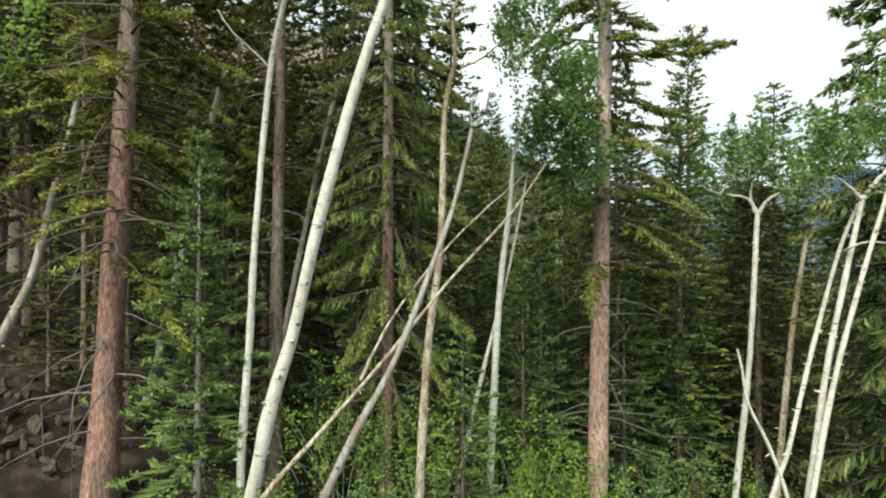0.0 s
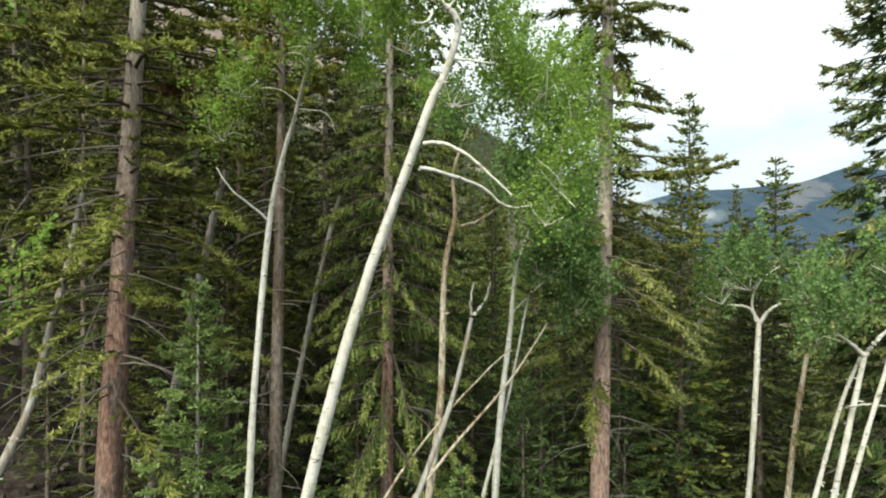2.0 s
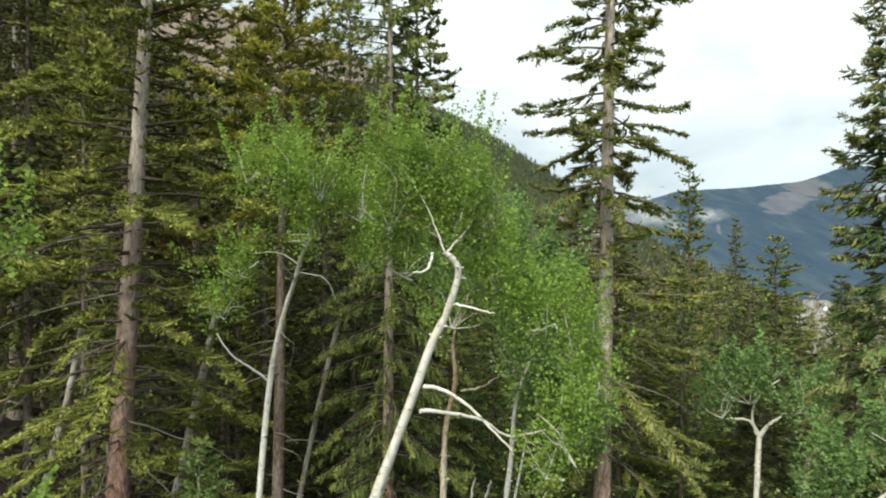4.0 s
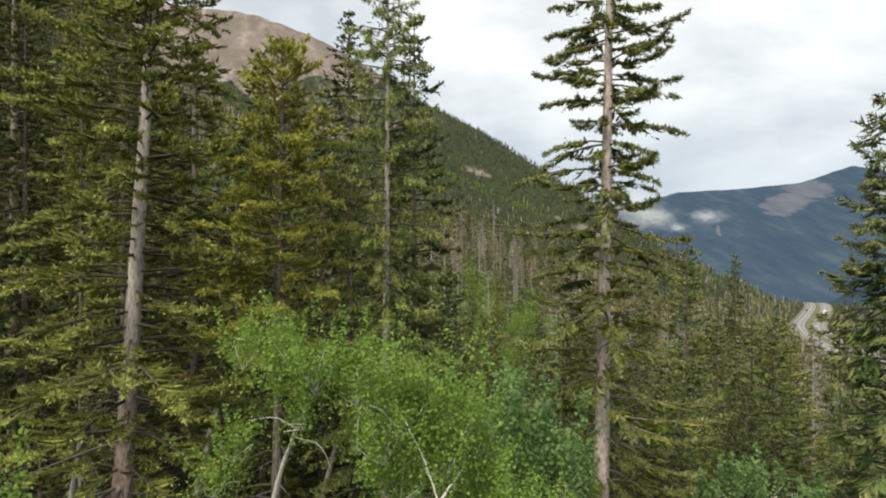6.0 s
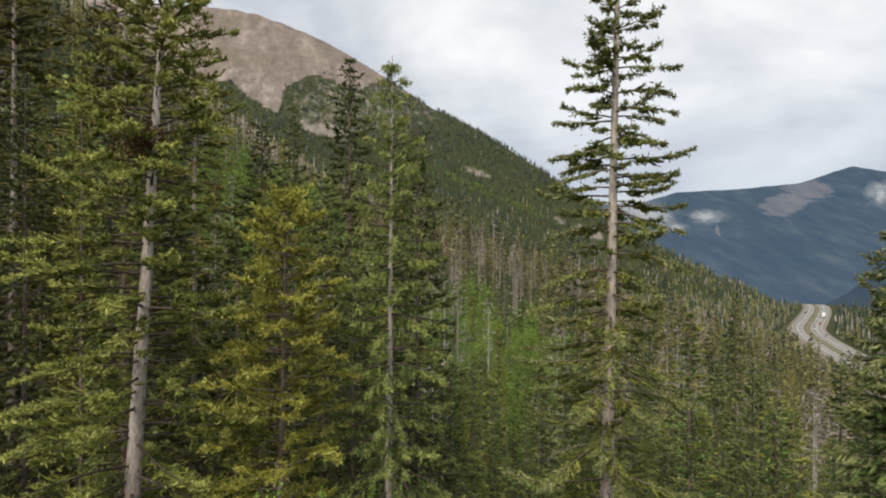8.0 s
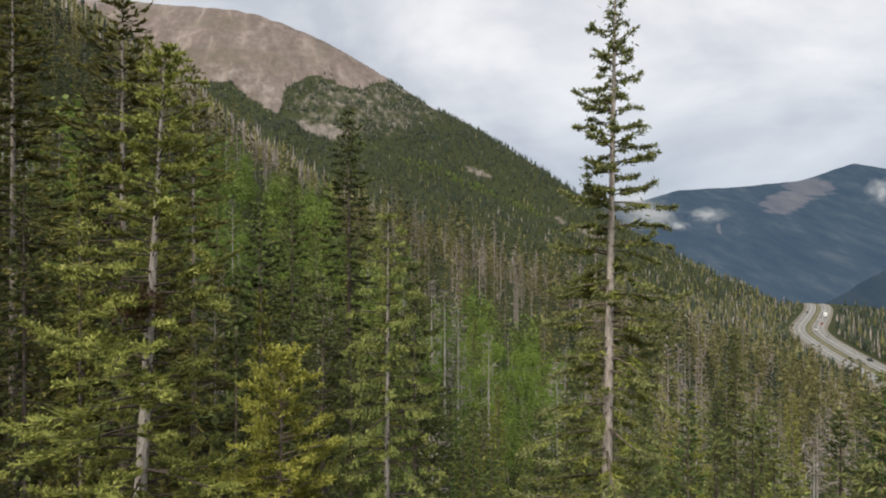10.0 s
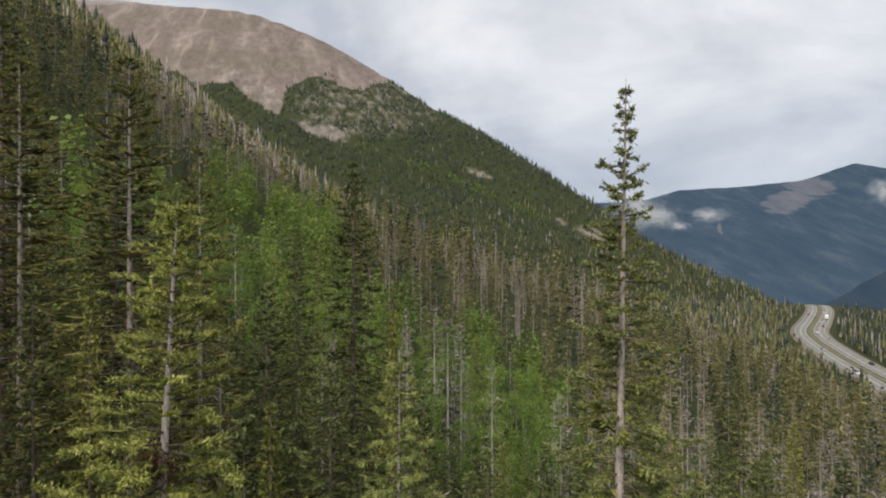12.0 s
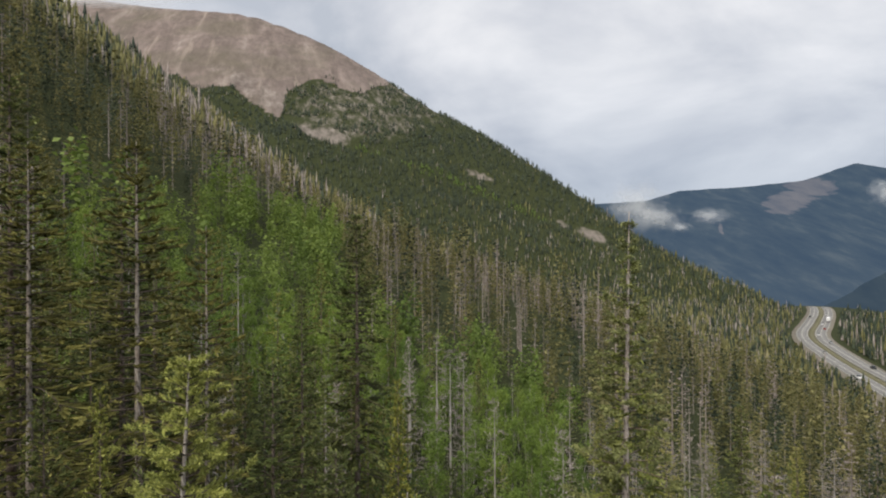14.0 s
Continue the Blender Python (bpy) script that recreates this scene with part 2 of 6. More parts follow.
def ground_material():
    """Forest floor near by, tundra and scree above the tree line."""
    m, tr, b = base_material("mountain_ground")
    ln = tr.links.new
    geo = tr.nodes.new("ShaderNodeNewGeometry")
    sep = tr.nodes.new("ShaderNodeSeparateXYZ")
    ln(geo.outputs["Position"], sep.inputs[0])
    n1 = node(tr, "ShaderNodeTexNoise", Scale=1.7, Detail=9.0, Roughness=0.62)
    ln(geo.outputs["Position"], n1.inputs["Vector"])
    # soil tones lowered to stand in for the shade of the canopy
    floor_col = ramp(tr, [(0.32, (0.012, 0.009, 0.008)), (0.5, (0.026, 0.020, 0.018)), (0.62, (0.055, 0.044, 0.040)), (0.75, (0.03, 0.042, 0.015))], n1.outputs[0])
    n2 = node(tr, "ShaderNodeTexNoise", Scale=0.006, Detail=8.0, Roughness=0.62)
    ln(geo.outputs["Position"], n2.inputs["Vector"])
    # streaks down the slope
    along = node(tr, "ShaderNodeVectorMath", operation="DOT_PRODUCT")
    along.inputs[1].default_value = (1.0, 0.27, 0.0)
    ln(geo.outputs["Position"], along.inputs[0])
    fall = node(tr, "ShaderNodeCombineXYZ")
    ln(along.outputs["Value"], fall.inputs[0])
    ln(sep.outputs[2], fall.inputs[1])
    mp = node(tr, "ShaderNodeMapping", Scale=(0.022, 0.007, 1.0))
    ln(fall.outputs[0], mp.inputs[0])
    n3 = node(tr, "ShaderNodeTexNoise", Scale=1.0, Detail=7.0, Roughness=0.6, Distortion=0.6)
    ln(mp.outputs[0], n3.inputs["Vector"])
    tundra = ramp(tr, [(0.30, (0.115, 0.100, 0.086)), (0.42, (0.140, 0.114, 0.104)), (0.54, (0.165, 0.134, 0.123)), (0.64, (0.205, 0.170, 0.155)), (0.74, (0.29, 0.25, 0.228))], n3.outputs[0])
    mp4 = node(tr, "ShaderNodeMapping", Scale=(0.06, 0.045, 1.0))
    ln(fall.outputs[0], mp4.inputs[0])
    n4 = node(tr, "ShaderNodeTexNoise", Scale=1.0, Detail=10.0, Roughness=0.72)
    ln(mp4.outputs[0], n4.inputs["Vector"])
    speck = ramp(tr, [(0.36, (0.78, 0.77, 0.75)), (0.5, (0.98, 0.98, 0.98)), (0.64, (1.22, 1.2, 1.18))], n4.outputs[0])
    rough = node(tr, "ShaderNodeMix", data_type="RGBA", blend_type="MULTIPLY")
    rough.inputs[0].default_value = 1.0
    ln(tundra.outputs[0], rough.inputs[6])
    ln(speck.outputs[0], rough.inputs[7])
    tundra = rough
    mp5 = node(tr, "ShaderNodeMapping", Scale=(0.045, 0.010, 1.0))
    ln(fall.outputs[0], mp5.inputs[0])
    n5 = node(tr, "ShaderNodeTexNoise", Scale=1.0, Detail=6.0, Roughness=0.6, Distortion=0.4)
    ln(mp5.outputs[0], n5.inputs["Vector"])
    runs = ramp(tr, [(0.57, (0, 0, 0)), (0.68, (0.75, 0.75, 0.75))], n5.outputs[0])
    wash = node(tr, "ShaderNodeMix", data_type="RGBA")
    ln(runs.outputs[0], wash.inputs[0])
    ln(tundra.outputs[2], wash.inputs[6])
    wash.inputs[7].default_value = (0.27, 0.225, 0.195, 1)
    tundra = wash
    gr = ramp(tr, [(0.48, (0, 0, 0)), (0.66, (0.5, 0.5, 0.5))], n2.outputs[0])
    mixg = node(tr, "ShaderNodeMix", data_type="RGBA")
    ln(gr.outputs[0], mixg.inputs[0])
    ln(tundra.outputs[2], mixg.inputs[6])
    mixg.inputs[7].default_value = (0.105, 0.098, 0.068, 1)
    cover = node(tr, "ShaderNodeAttribute")
    cover.attribute_name = "bare"
    edge = node(tr, "ShaderNodeMath", operation="MULTIPLY_ADD")
    edge.inputs[1].default_value, edge.inputs[2].default_value = 0.5, -0.25
    ln(n4.outputs[0], edge.inputs[0])
    sh = node(tr, "ShaderNodeMath", operation="ADD")
    ln(cover.outputs["Fac"], sh.inputs[0])
    ln(edge.outputs[0], sh.inputs[1])
    hi = node(tr, "ShaderNodeMapRange")
    hi.inputs[1].default_value, hi.inputs[2].default_value = 0.35, 0.65
    ln(sh.outputs[0], hi.inputs[0])
    stones = node(tr, "ShaderNodeAttribute")
    stones.attribute_name = "stony"
    sh2 = node(tr, "ShaderNodeMath", operation="MULTIPLY_ADD")
    sh2.inputs[1].default_value = 1.6
    ln(n4.outputs[0], sh2.inputs[0])
    ln(stones.outputs["Fac"], sh2.inputs[2])
    loose = node(tr, "ShaderNodeMapRange")
    loose.inputs[1].default_value, loose.inputs[2].default_value, loose.inputs[4].default_value = 1.15, 1.55, 0.85
    ln(sh2.outputs[0], loose.inputs[0])
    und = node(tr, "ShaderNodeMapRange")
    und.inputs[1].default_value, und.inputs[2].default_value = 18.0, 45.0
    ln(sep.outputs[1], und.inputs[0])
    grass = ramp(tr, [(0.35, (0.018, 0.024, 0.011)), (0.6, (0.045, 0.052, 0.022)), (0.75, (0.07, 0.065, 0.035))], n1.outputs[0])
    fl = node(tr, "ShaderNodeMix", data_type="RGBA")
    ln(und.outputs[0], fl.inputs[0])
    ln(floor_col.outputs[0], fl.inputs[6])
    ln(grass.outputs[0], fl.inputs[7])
    mix = node(tr, "ShaderNodeMix", data_type="RGBA")
    ln(hi.outputs[0], mix.inputs[0])
    ln(fl.outputs[2], mix.inputs[6])
    ln(mixg.outputs[2], mix.inputs[7])
    pale = ramp(tr, [(0.34, (0.10, 0.088, 0.080)), (0.5, (0.175, 0.152, 0.138)), (0.66, (0.27, 0.24, 0.215))], n4.outputs[0])
    top = node(tr, "ShaderNodeMix", data_type="RGBA")
    ln(loose.outputs[0], top.inputs[0])
    ln(mix.outputs[2], top.inputs[6])
    ln(pale.outputs[0], top.inputs[7])
    ln(top.outputs[2], b.inputs["Base Color"])
    b.inputs["Roughness"].default_value = 0.95
    b.inputs["Specular IOR Level"].default_value = 0.1
    bp = node(tr, "ShaderNodeBump", Strength=0.7, Distance=0.12)
    ln(n1.outputs[0], bp.inputs["Height"])
    ln(bp.outputs[0], b.inputs["Normal"])
    return m


def noisy(name, stops, scale, rough=0.9, bump=0.3, dist=0.02):
    m, tr, b = base_material(name)
    ln = tr.links.new
    tc = tr.nodes.new("ShaderNodeTexCoord")
    n1 = node(tr, "ShaderNodeTexNoise", Scale=scale, Detail=8.0, Roughness=0.6)
    ln(tc.outputs["Object"], n1.inputs["Vector"])
    r = ramp(tr, stops, n1.outputs[0])
    ln(r.outputs[0], b.inputs["Base Color"])
    b.inputs["Roughness"].default_value = rough
    b.inputs["Specular IOR Level"].default_value = 0.2
    bp = node(tr, "ShaderNodeBump", Strength=bump, Distance=dist)
    ln(n1.outputs[0], bp.inputs["Height"])
    ln(bp.outputs[0], b.inputs["Normal"])
    return m


GROUND = ground_material()
ROCK = noisy("rock", [(0.3, (0.028, 0.021, 0.019)), (0.5, (0.062, 0.049, 0.045)), (0.7, (0.125, 0.104, 0.096))], 6.0, 0.9, 0.6)
ASPHALT = noisy("worn_asphalt", [(0.3, (0.15, 0.147, 0.144)), (0.7, (0.225, 0.222, 0.216))], 0.3)
VERGE = noisy("gravel_verge", [(0.3, (0.14, 0.125, 0.10)), (0.55, (0.22, 0.197, 0.165)), (0.75, (0.10, 0.12, 0.05))], 0.25)
MEDIAN = noisy("median_grass", [(0.3, (0.085, 0.088, 0.045)), (0.55, (0.135, 0.125, 0.075)), (0.75, (0.19, 0.175, 0.12))], 0.3)
PAINT_LINE = noisy("road_paint", [(0.3, (0.42, 0.41, 0.36)), (0.7, (0.55, 0.54, 0.48))], 1.0)


def far_material(name, haze_glow):
    """Distant forested range; a blue glow stands in for several kilometres of damp air."""
    m, tr, b = base_material(name)
    ln = tr.links.new
    geo = tr.nodes.new("ShaderNodeNewGeometry")
    tilt = node(tr, "ShaderNodeMapping", Scale=(0.010, 0.0025, 0.007))
    ln(geo.outputs["Position"], tilt.inputs[0])
    n1 = node(tr, "ShaderNodeTexNoise", Scale=1.0, Detail=10.0, Roughness=0.68)
    ln(tilt.outputs[0], n1.inputs["Vector"])
    sep = tr.nodes.new("ShaderNodeSeparateXYZ")
    ln(geo.outputs["Position"], sep.inputs[0])
    forest = ramp(tr, [(0.36, (0.008, 0.014, 0.015)), (0.52, (0.016, 0.023, 0.022)), (0.68, (0.036, 0.043, 0.038))], n1.outputs[0])
    bare = ramp(tr, [(0.4, (0.055, 0.052, 0.05)), (0.7, (0.10, 0.088, 0.078))], n1.outputs[0])
    ns = node(tr, "ShaderNodeTexNoise", Scale=0.010, Detail=7.0, Roughness=0.6)
    ln(geo.outputs["Position"], ns.inputs["Vector"])

    def calc(op, a, c, d=None):
        nd = node(tr, "ShaderNodeMath", operation=op)
        for k, val in enumerate((a, c, d)):
            if val is None:
                continue
            if isinstance(val, (int, float)):
                nd.inputs[k].default_value = val
            else:
                ln(val, nd.inputs[k])
        return nd.outputs[0]

    def scree(cx, cz, sx, sz, shear, edge=1.5):
        """An open slope with a ragged edge, sheared along the fall of the hill."""
        u = calc("SUBTRACT", sep.outputs[0], cx)
        w = calc("SUBTRACT", calc("SUBTRACT", sep.outputs[2], cz), calc("MULTIPLY", u, shear))
        u, w = calc("DIVIDE", u, sx), calc("DIVIDE", w, sz)
        r = calc("SQRT", calc("ADD", calc("MULTIPLY", u, u), calc("MULTIPLY", w, w)), 0.0)
        r = calc("ADD", r, calc("MULTIPLY", calc("SUBTRACT", ns.outputs[0], 0.5), edge))
        out = node(tr, "ShaderNodeMapRange")
        out.inputs[1].default_value, out.inputs[2].default_value, out.inputs[3].default_value, out.inputs[4].default_value = 0.8, 1.0, 1.0, 0.0
        ln(r, out.inputs[0])
        return out.outputs[0]

    spots = scree(2060, 290, 290, 56, 0.32)
    for args in ((2330, 400, 150, 70, 0.2), (1405, 112, 46, 7, 0.8, 1.2)):
        spots = calc("MAXIMUM", spots, scree(*args))
    hi = node(tr, "ShaderNodeMath", operation="MULTIPLY")
    hi.inputs[1].default_value = 0.9
    ln(spots, hi.inputs[0])
    mix = node(tr, "ShaderNodeMix", data_type="RGBA")
    ln(hi.outputs[0], mix.inputs[0])
    ln(forest.outputs[0], mix.inputs[6])
    ln(bare.outputs[0], mix.inputs[7])
    ln(mix.outputs[2], b.inputs["Base Color"])
    b.inputs["Roughness"].default_value = 1.0
    b.inputs["Specular IOR Level"].default_value = 0.0
    # damp air painted in as emission, even over the whole slope
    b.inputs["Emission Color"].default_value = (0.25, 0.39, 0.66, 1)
    b.inputs["Emission Strength"].default_value = haze_glow
    return m


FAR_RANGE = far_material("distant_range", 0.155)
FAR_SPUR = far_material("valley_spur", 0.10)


# ------------------------------------------------------------------ mesh helpers
def mesh_of(name, verts, faces, materials, smooth=False, slots=None):
    """A mesh from arrays; faces is an array of equal-sided faces, or a list of such arrays."""
    me = bpy.data.meshes.new(name)
    groups = faces if isinstance(faces, list) else [faces]
    groups = [np.asarray(g, dtype=np.int32) for g in groups if len(g)]
    verts = np.asarray(verts, dtype=np.float32)
    me.vertices.add(len(verts))
    me.vertices.foreach_set("co", verts.ravel())
    loops = np.concatenate([g.ravel() for g in groups])
    counts = np.concatenate([np.full(len(g), g.shape[1], dtype=np.int32) for g in groups])
    me.loops.add(len(loops))
    me.loops.foreach_set("vertex_index", loops)
    me.polygons.add(len(counts))
    me.polygons.foreach_set("loop_start", np.concatenate([[0], np.cumsum(counts)[:-1]]).astype(np.int32))
    for m in (materials if isinstance(materials, (list, tuple)) else [materials]):
        me.materials.append(m)
    if slots is not None:
        me.polygons.foreach_set("material_index", np.asarray(slots, dtype=np.int32))
    if smooth:
        me.polygons.foreach_set("use_smooth", np.ones(len(counts), dtype=bool))
    me.update(calc_edges=True)
    return me


def add_values(me, name, values):
    """One number for each corner of the mesh, read by its material."""
    me.attributes.new(name, "FLOAT", "POINT").data.foreach_set("value", np.asarray(values, dtype=np.float32))


def part_mesh(name, me, parent, label=""):
    ob = new(name, me)
    ob.parent = parent
    if label:
        tagged(ob, label)
    return ob


class Tubes:
    """Collects tapering tubes into one mesh."""

    def __init__(self, sides=6):
        self.sides, self.v, self.f, self.n = sides, [], [], 0

    def add(self, pts, radii, wobble=0.0, rng=None):
        pts, radii = np.asarray(pts, float), np.asarray(radii, float)
        k, n = self.sides, len(pts)
        tan = np.gradient(pts, axis=0)
        tan /= np.linalg.norm(tan, axis=1)[:, None] + 1e-9
        ref = np.where(np.abs(tan[:, 2:3]) > 0.8, np.array([[1.0, 0, 0]]), np.array([[0, 0, 1.0]]))
        u = np.cross(tan, ref)
        u /= np.linalg.norm(u, axis=1)[:, None] + 1e-9
        w = np.cross(tan, u)
        ang = np.arange(k) * 2 * np.pi / k
        r = radii[:, None] * np.ones((1, k))
        if wobble and rng is not None:
            r = r * (1 + wobble * rng.standard_normal((n, k)))
        ring = pts[:, None] + r[:, :, None] * (np.cos(ang)[None, :, None] * u[:, None] + np.sin(ang)[None, :, None] * w[:, None])
        self.v.append(ring.reshape(-1, 3))
        i = np.arange(n - 1)[:, None] * k + np.arange(k)[None]
        j = np.arange(n - 1)[:, None] * k + (np.arange(k)[None] + 1) % k
        self.f.append((np.stack([i, j, j + k, i + k], -1).reshape(-1, 4)) + self.n)
        self.n += n * k

    def mesh(self, name, material, smooth=True):
        return mesh_of(name, np.concatenate(self.v), np.concatenate(self.f), material, smooth)


def spline(points, n):
    """A smooth line through a few points."""
    p = np.asarray(points, float)
    t = np.linspace(0, len(p) - 1, n)
    i = np.clip(t.astype(int), 0, len(p) - 2)
    f = (t - i)[:, None]
    a, b, c, d = p[np.maximum(i - 1, 0)], p[i], p[i + 1], p[np.minimum(i + 2, len(p) - 1)]
    return 0.5 * (2 * b + (c - a) * f + (2 * a - 5 * b + 4 * c - d) * f ** 2 + (3 * b - a - 3 * c + d) * f ** 3)


def blades(base, way, length, width, rng, fold=0.1):
    """Small pointed leaves or sprays of needles, one folded quad each."""
    n = len(base)
    way = way / (np.linalg.norm(way, axis=1)[:, None] + 1e-9)
    side = np.cross(way, rng.standard_normal((n, 3)) * 0.5 + np.array([0, 0, 1.0]))
    side /= np.linalg.norm(side, axis=1)[:, None] + 1e-9
    up = np.cross(side, way)
    L, W = np.asarray(length)[:, None], np.asarray(width)[:, None]
    mid = base + way * L * 0.5 + up * W * fold
    v = np.stack([base, mid + side * W * 0.5, base + way * L - up * W * fold, mid - side * W * 0.5], 1)
    return v.reshape(-1, 3)


def quads(n, start=0):
    return (np.arange(n * 4).reshape(n, 4) + start).astype(np.int32)


# ------------------------------------------------------------------ conifers
def conifer_parts(seed, height, bare, reach, taper=0.8, count=150, blade=0.068, wide=0.021, edge=8, twig_w=0.05, tail=0.85, inner=0.14, droop=0.35, rise=0.15, lean=(0, 0), bend=0.0,
                  radius=0.16, dead=30, gaps=0.25, sides=10, flare=1.35, twig_step=0.038, top_thin=0.0, hang=0.0, limb_sides=3, core=0, least=4, limb_steps=5, clump=0.5, spire=0.0):
    """Arrays of a spruce: its trunk, limbs, dead limbs and needle sprays. bare: height of the lowest live limb; reach: longest limb."""
    rng = np.random.default_rng(seed)

    def axis(z):
        f = z / height
        return np.stack([lean[0] * f + bend * np.sin(f * 3.1), lean[1] * f + 0.4 * bend * np.sin(f * 4.0), z], -1)

    zt = np.concatenate([[-0.6, 0.0, 0.25, 0.7], np.linspace(1.4, height, 26)])
    rt = radius * np.clip(1 - zt / height, 0, 1) ** 0.9 * (1 + (flare - 1) * np.exp(-np.clip(zt, 0, None) / 0.5)) + 0.006
    trunk = Tubes(sides)
    trunk.add(axis(zt), rt, 0.035, rng)
    # live limbs, in whorls that close up towards the tip
    levels = max(8, count // 5)
    w = np.linspace(0, 1, levels) ** 0.75
    f = np.repeat(w, 5) + rng.normal(0, 0.22 / levels, levels * 5)
    f = np.clip(f, 0, 0.992)
    count = len(f)
    z = bare + (height * 0.995 - bare) * f
    az = np.tile(np.arange(5) * 1.2566, levels) + np.repeat(rng.random(levels) * 6.283, 5) + rng.normal(0, 0.3, count)
    prof = (1 - f) ** taper * (1 - 0.35 * np.exp(-f * 9)) * (1 - spire * np.exp(-(1 - f) / 0.14))
    L = reach * prof * rng.uniform(0.55, 1.15, count) + 0.03 + 0.10 * np.sqrt(1 - f)
    lobes = 0.5 + 0.5 * np.sin(az * 2 + z * 1.7 + seed) * np.sin(z * 2.3 + seed * 2)
    L = L * np.where(rng.random(count) < gaps * lobes, 0.45, 1.0)
    L = L * np.where(f > 0.75, 1 - top_thin * rng.random(count), 1)
    slope = rise + 0.55 * np.clip(f - 0.6, 0, 1) * 1.5 + rng.normal(0, 0.08, count)
    dr = droop * (1.15 - f) * rng.uniform(0.6, 1.4, count)
    limbs = Tubes(limb_sides)
    cs, sn = np.cos(az), np.sin(az)
    curl = rng.uniform(-0.12, 0.22, count)
    sweep = rng.normal(0, 0.16, count) * L

    def along(i, s):
        out = L[i] * s
        zz = z[i] + L[i] * (slope[i] * s - dr[i] * s ** 1.6 + curl[i] * s ** 4)
        p = axis(z[i])
        return np.stack([p[..., 0] + cs[i] * out - sn[i] * sweep[i] * s * s, p[..., 1] + sn[i] * out + cs[i] * sweep[i] * s * s, zz], -1)

    ss = np.linspace(0, 1, limb_steps)
    for i in range(count):
        limbs.add(along(np.full(limb_steps, i), ss), (0.010 + 0.010 * L[i]) * (1.05 - ss))
    # twigs on both sides of each limb, each a bushy tail of needles
    nt = np.maximum(least, (L / twig_step)).astype(int)
    bi = np.repeat(np.arange(count), nt)
    s = np.clip(inner + (1.02 - inner) * rng.random(len(bi)) ** 0.7, 0, 1)
    # twigs crowd into bunches along the limb
    phase = rng.random(count) * 6.283
    keep = (np.sin(s * (5 + 7 * L[bi]) + phase[bi]) > -1 + clump) | (s > 0.9) | (rng.random(len(s)) < 0.35)
    bi, s = bi[keep], s[keep]
    p0 = along(bi, s)
    p1 = along(bi, np.clip(s + 0.05, 0, 1.06))
    tan = p1 - p0
    tan /= np.linalg.norm(tan, axis=1)[:, None] + 1e-9
    sgn = rng.choice([-1.0, 1.0], len(bi))
    turn = sgn * rng.uniform(0.4, 1.0, len(bi)) * np.where(s > 0.92, 0.25, 1)
    tw = np.stack([tan[:, 0] * np.cos(turn) - tan[:, 1] * np.sin(turn), tan[:, 0] * np.sin(turn) + tan[:, 1] * np.cos(turn), tan[:, 2] + rng.normal(0.02, 0.13, len(bi)) - hang * rng.uniform(0.4, 1.6, len(bi))], -1)
    tw /= np.linalg.norm(tw, axis=1)[:, None]
    tl = (0.11 + 0.36 * L[bi] * (1 - s) ** 0.7) * rng.uniform(0.65, 1.25, len(bi)) * tail
    body_w = twig_w * rng.uniform(0.65, 1.35, len(bi)) * np.clip(tl / 0.3 + 0.35, 0.5, 1.2)
    lift = np.array([0, 0, 1.0]) * (0.16 * tl)[:, None]
    side = np.cross(tw, np.array([0, 0, 1.0]))
    side /= np.linalg.norm(side, axis=1)[:, None] + 1e-9
    top = np.cross(side, tw)
    mid = p0 + tw * (tl * 0.5)[:, None]
    tip = p0 + tw * tl[:, None] + lift
    h1, h2 = side * (body_w * 0.5)[:, None], top * (body_w * 0.42)[:, None]
    va = np.stack([p0, mid + h1, tip, mid - h1], 1).reshape(-1, 3)
    vc = np.stack([p0, mid + h2, tip, mid - h2], 1).reshape(-1, 3)
    ti = np.repeat(np.arange(len(bi)), edge)
    u = rng.uniform(0.1, 1.0, len(ti))
    pb = p0[ti] + tw[ti] * (tl[ti] * u)[:, None] + lift[ti] * (u ** 2)[:, None]
    way = tw[ti] * 0.7 + rng.normal(0, 0.75, pb.shape) + np.array([0, 0, 0.15])
    vb = np.concatenate([va, vc, blades(pb, way, blade * rng.uniform(0.6, 1.35, len(ti)), wide * rng.uniform(0.7, 1.4, len(ti)), rng)])
    # new growth at limb ends, more up the crown to pass for sunlight
    fresh_lit = (s + rng.normal(0, 0.16, len(s)) > 0.76 - 0.45 * f[bi] ** 2).astype(int)
    slots = np.concatenate([fresh_lit, fresh_lit, fresh_lit[ti]])
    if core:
        # inner sprays, all in the darker needle colour, which deepens the crown's shade
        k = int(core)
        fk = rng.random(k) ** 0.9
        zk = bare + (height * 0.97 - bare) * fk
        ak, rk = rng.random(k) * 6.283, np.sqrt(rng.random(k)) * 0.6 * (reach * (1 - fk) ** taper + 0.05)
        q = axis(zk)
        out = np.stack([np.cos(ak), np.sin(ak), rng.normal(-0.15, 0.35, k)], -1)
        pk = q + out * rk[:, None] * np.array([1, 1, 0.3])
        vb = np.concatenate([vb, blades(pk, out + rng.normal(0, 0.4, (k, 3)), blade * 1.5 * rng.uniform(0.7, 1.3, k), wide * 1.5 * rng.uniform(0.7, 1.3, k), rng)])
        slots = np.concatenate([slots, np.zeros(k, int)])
    # dead limbs below the crown and inside it
    deadset = Tubes(3)
    for _ in range(dead):
        zz = rng.uniform(0.8, bare + 0.35 * (height - bare))
        a, l = rng.random() * 2 * np.pi, rng.uniform(0.25, 0.75) * max(reach, 0.8)
        q = axis(np.array(zz))
        st = np.linspace(0, 1, 5)
        dz = l * (rng.uniform(-0.15, 0.25) * st - rng.uniform(0.1, 0.55) * st ** 2)
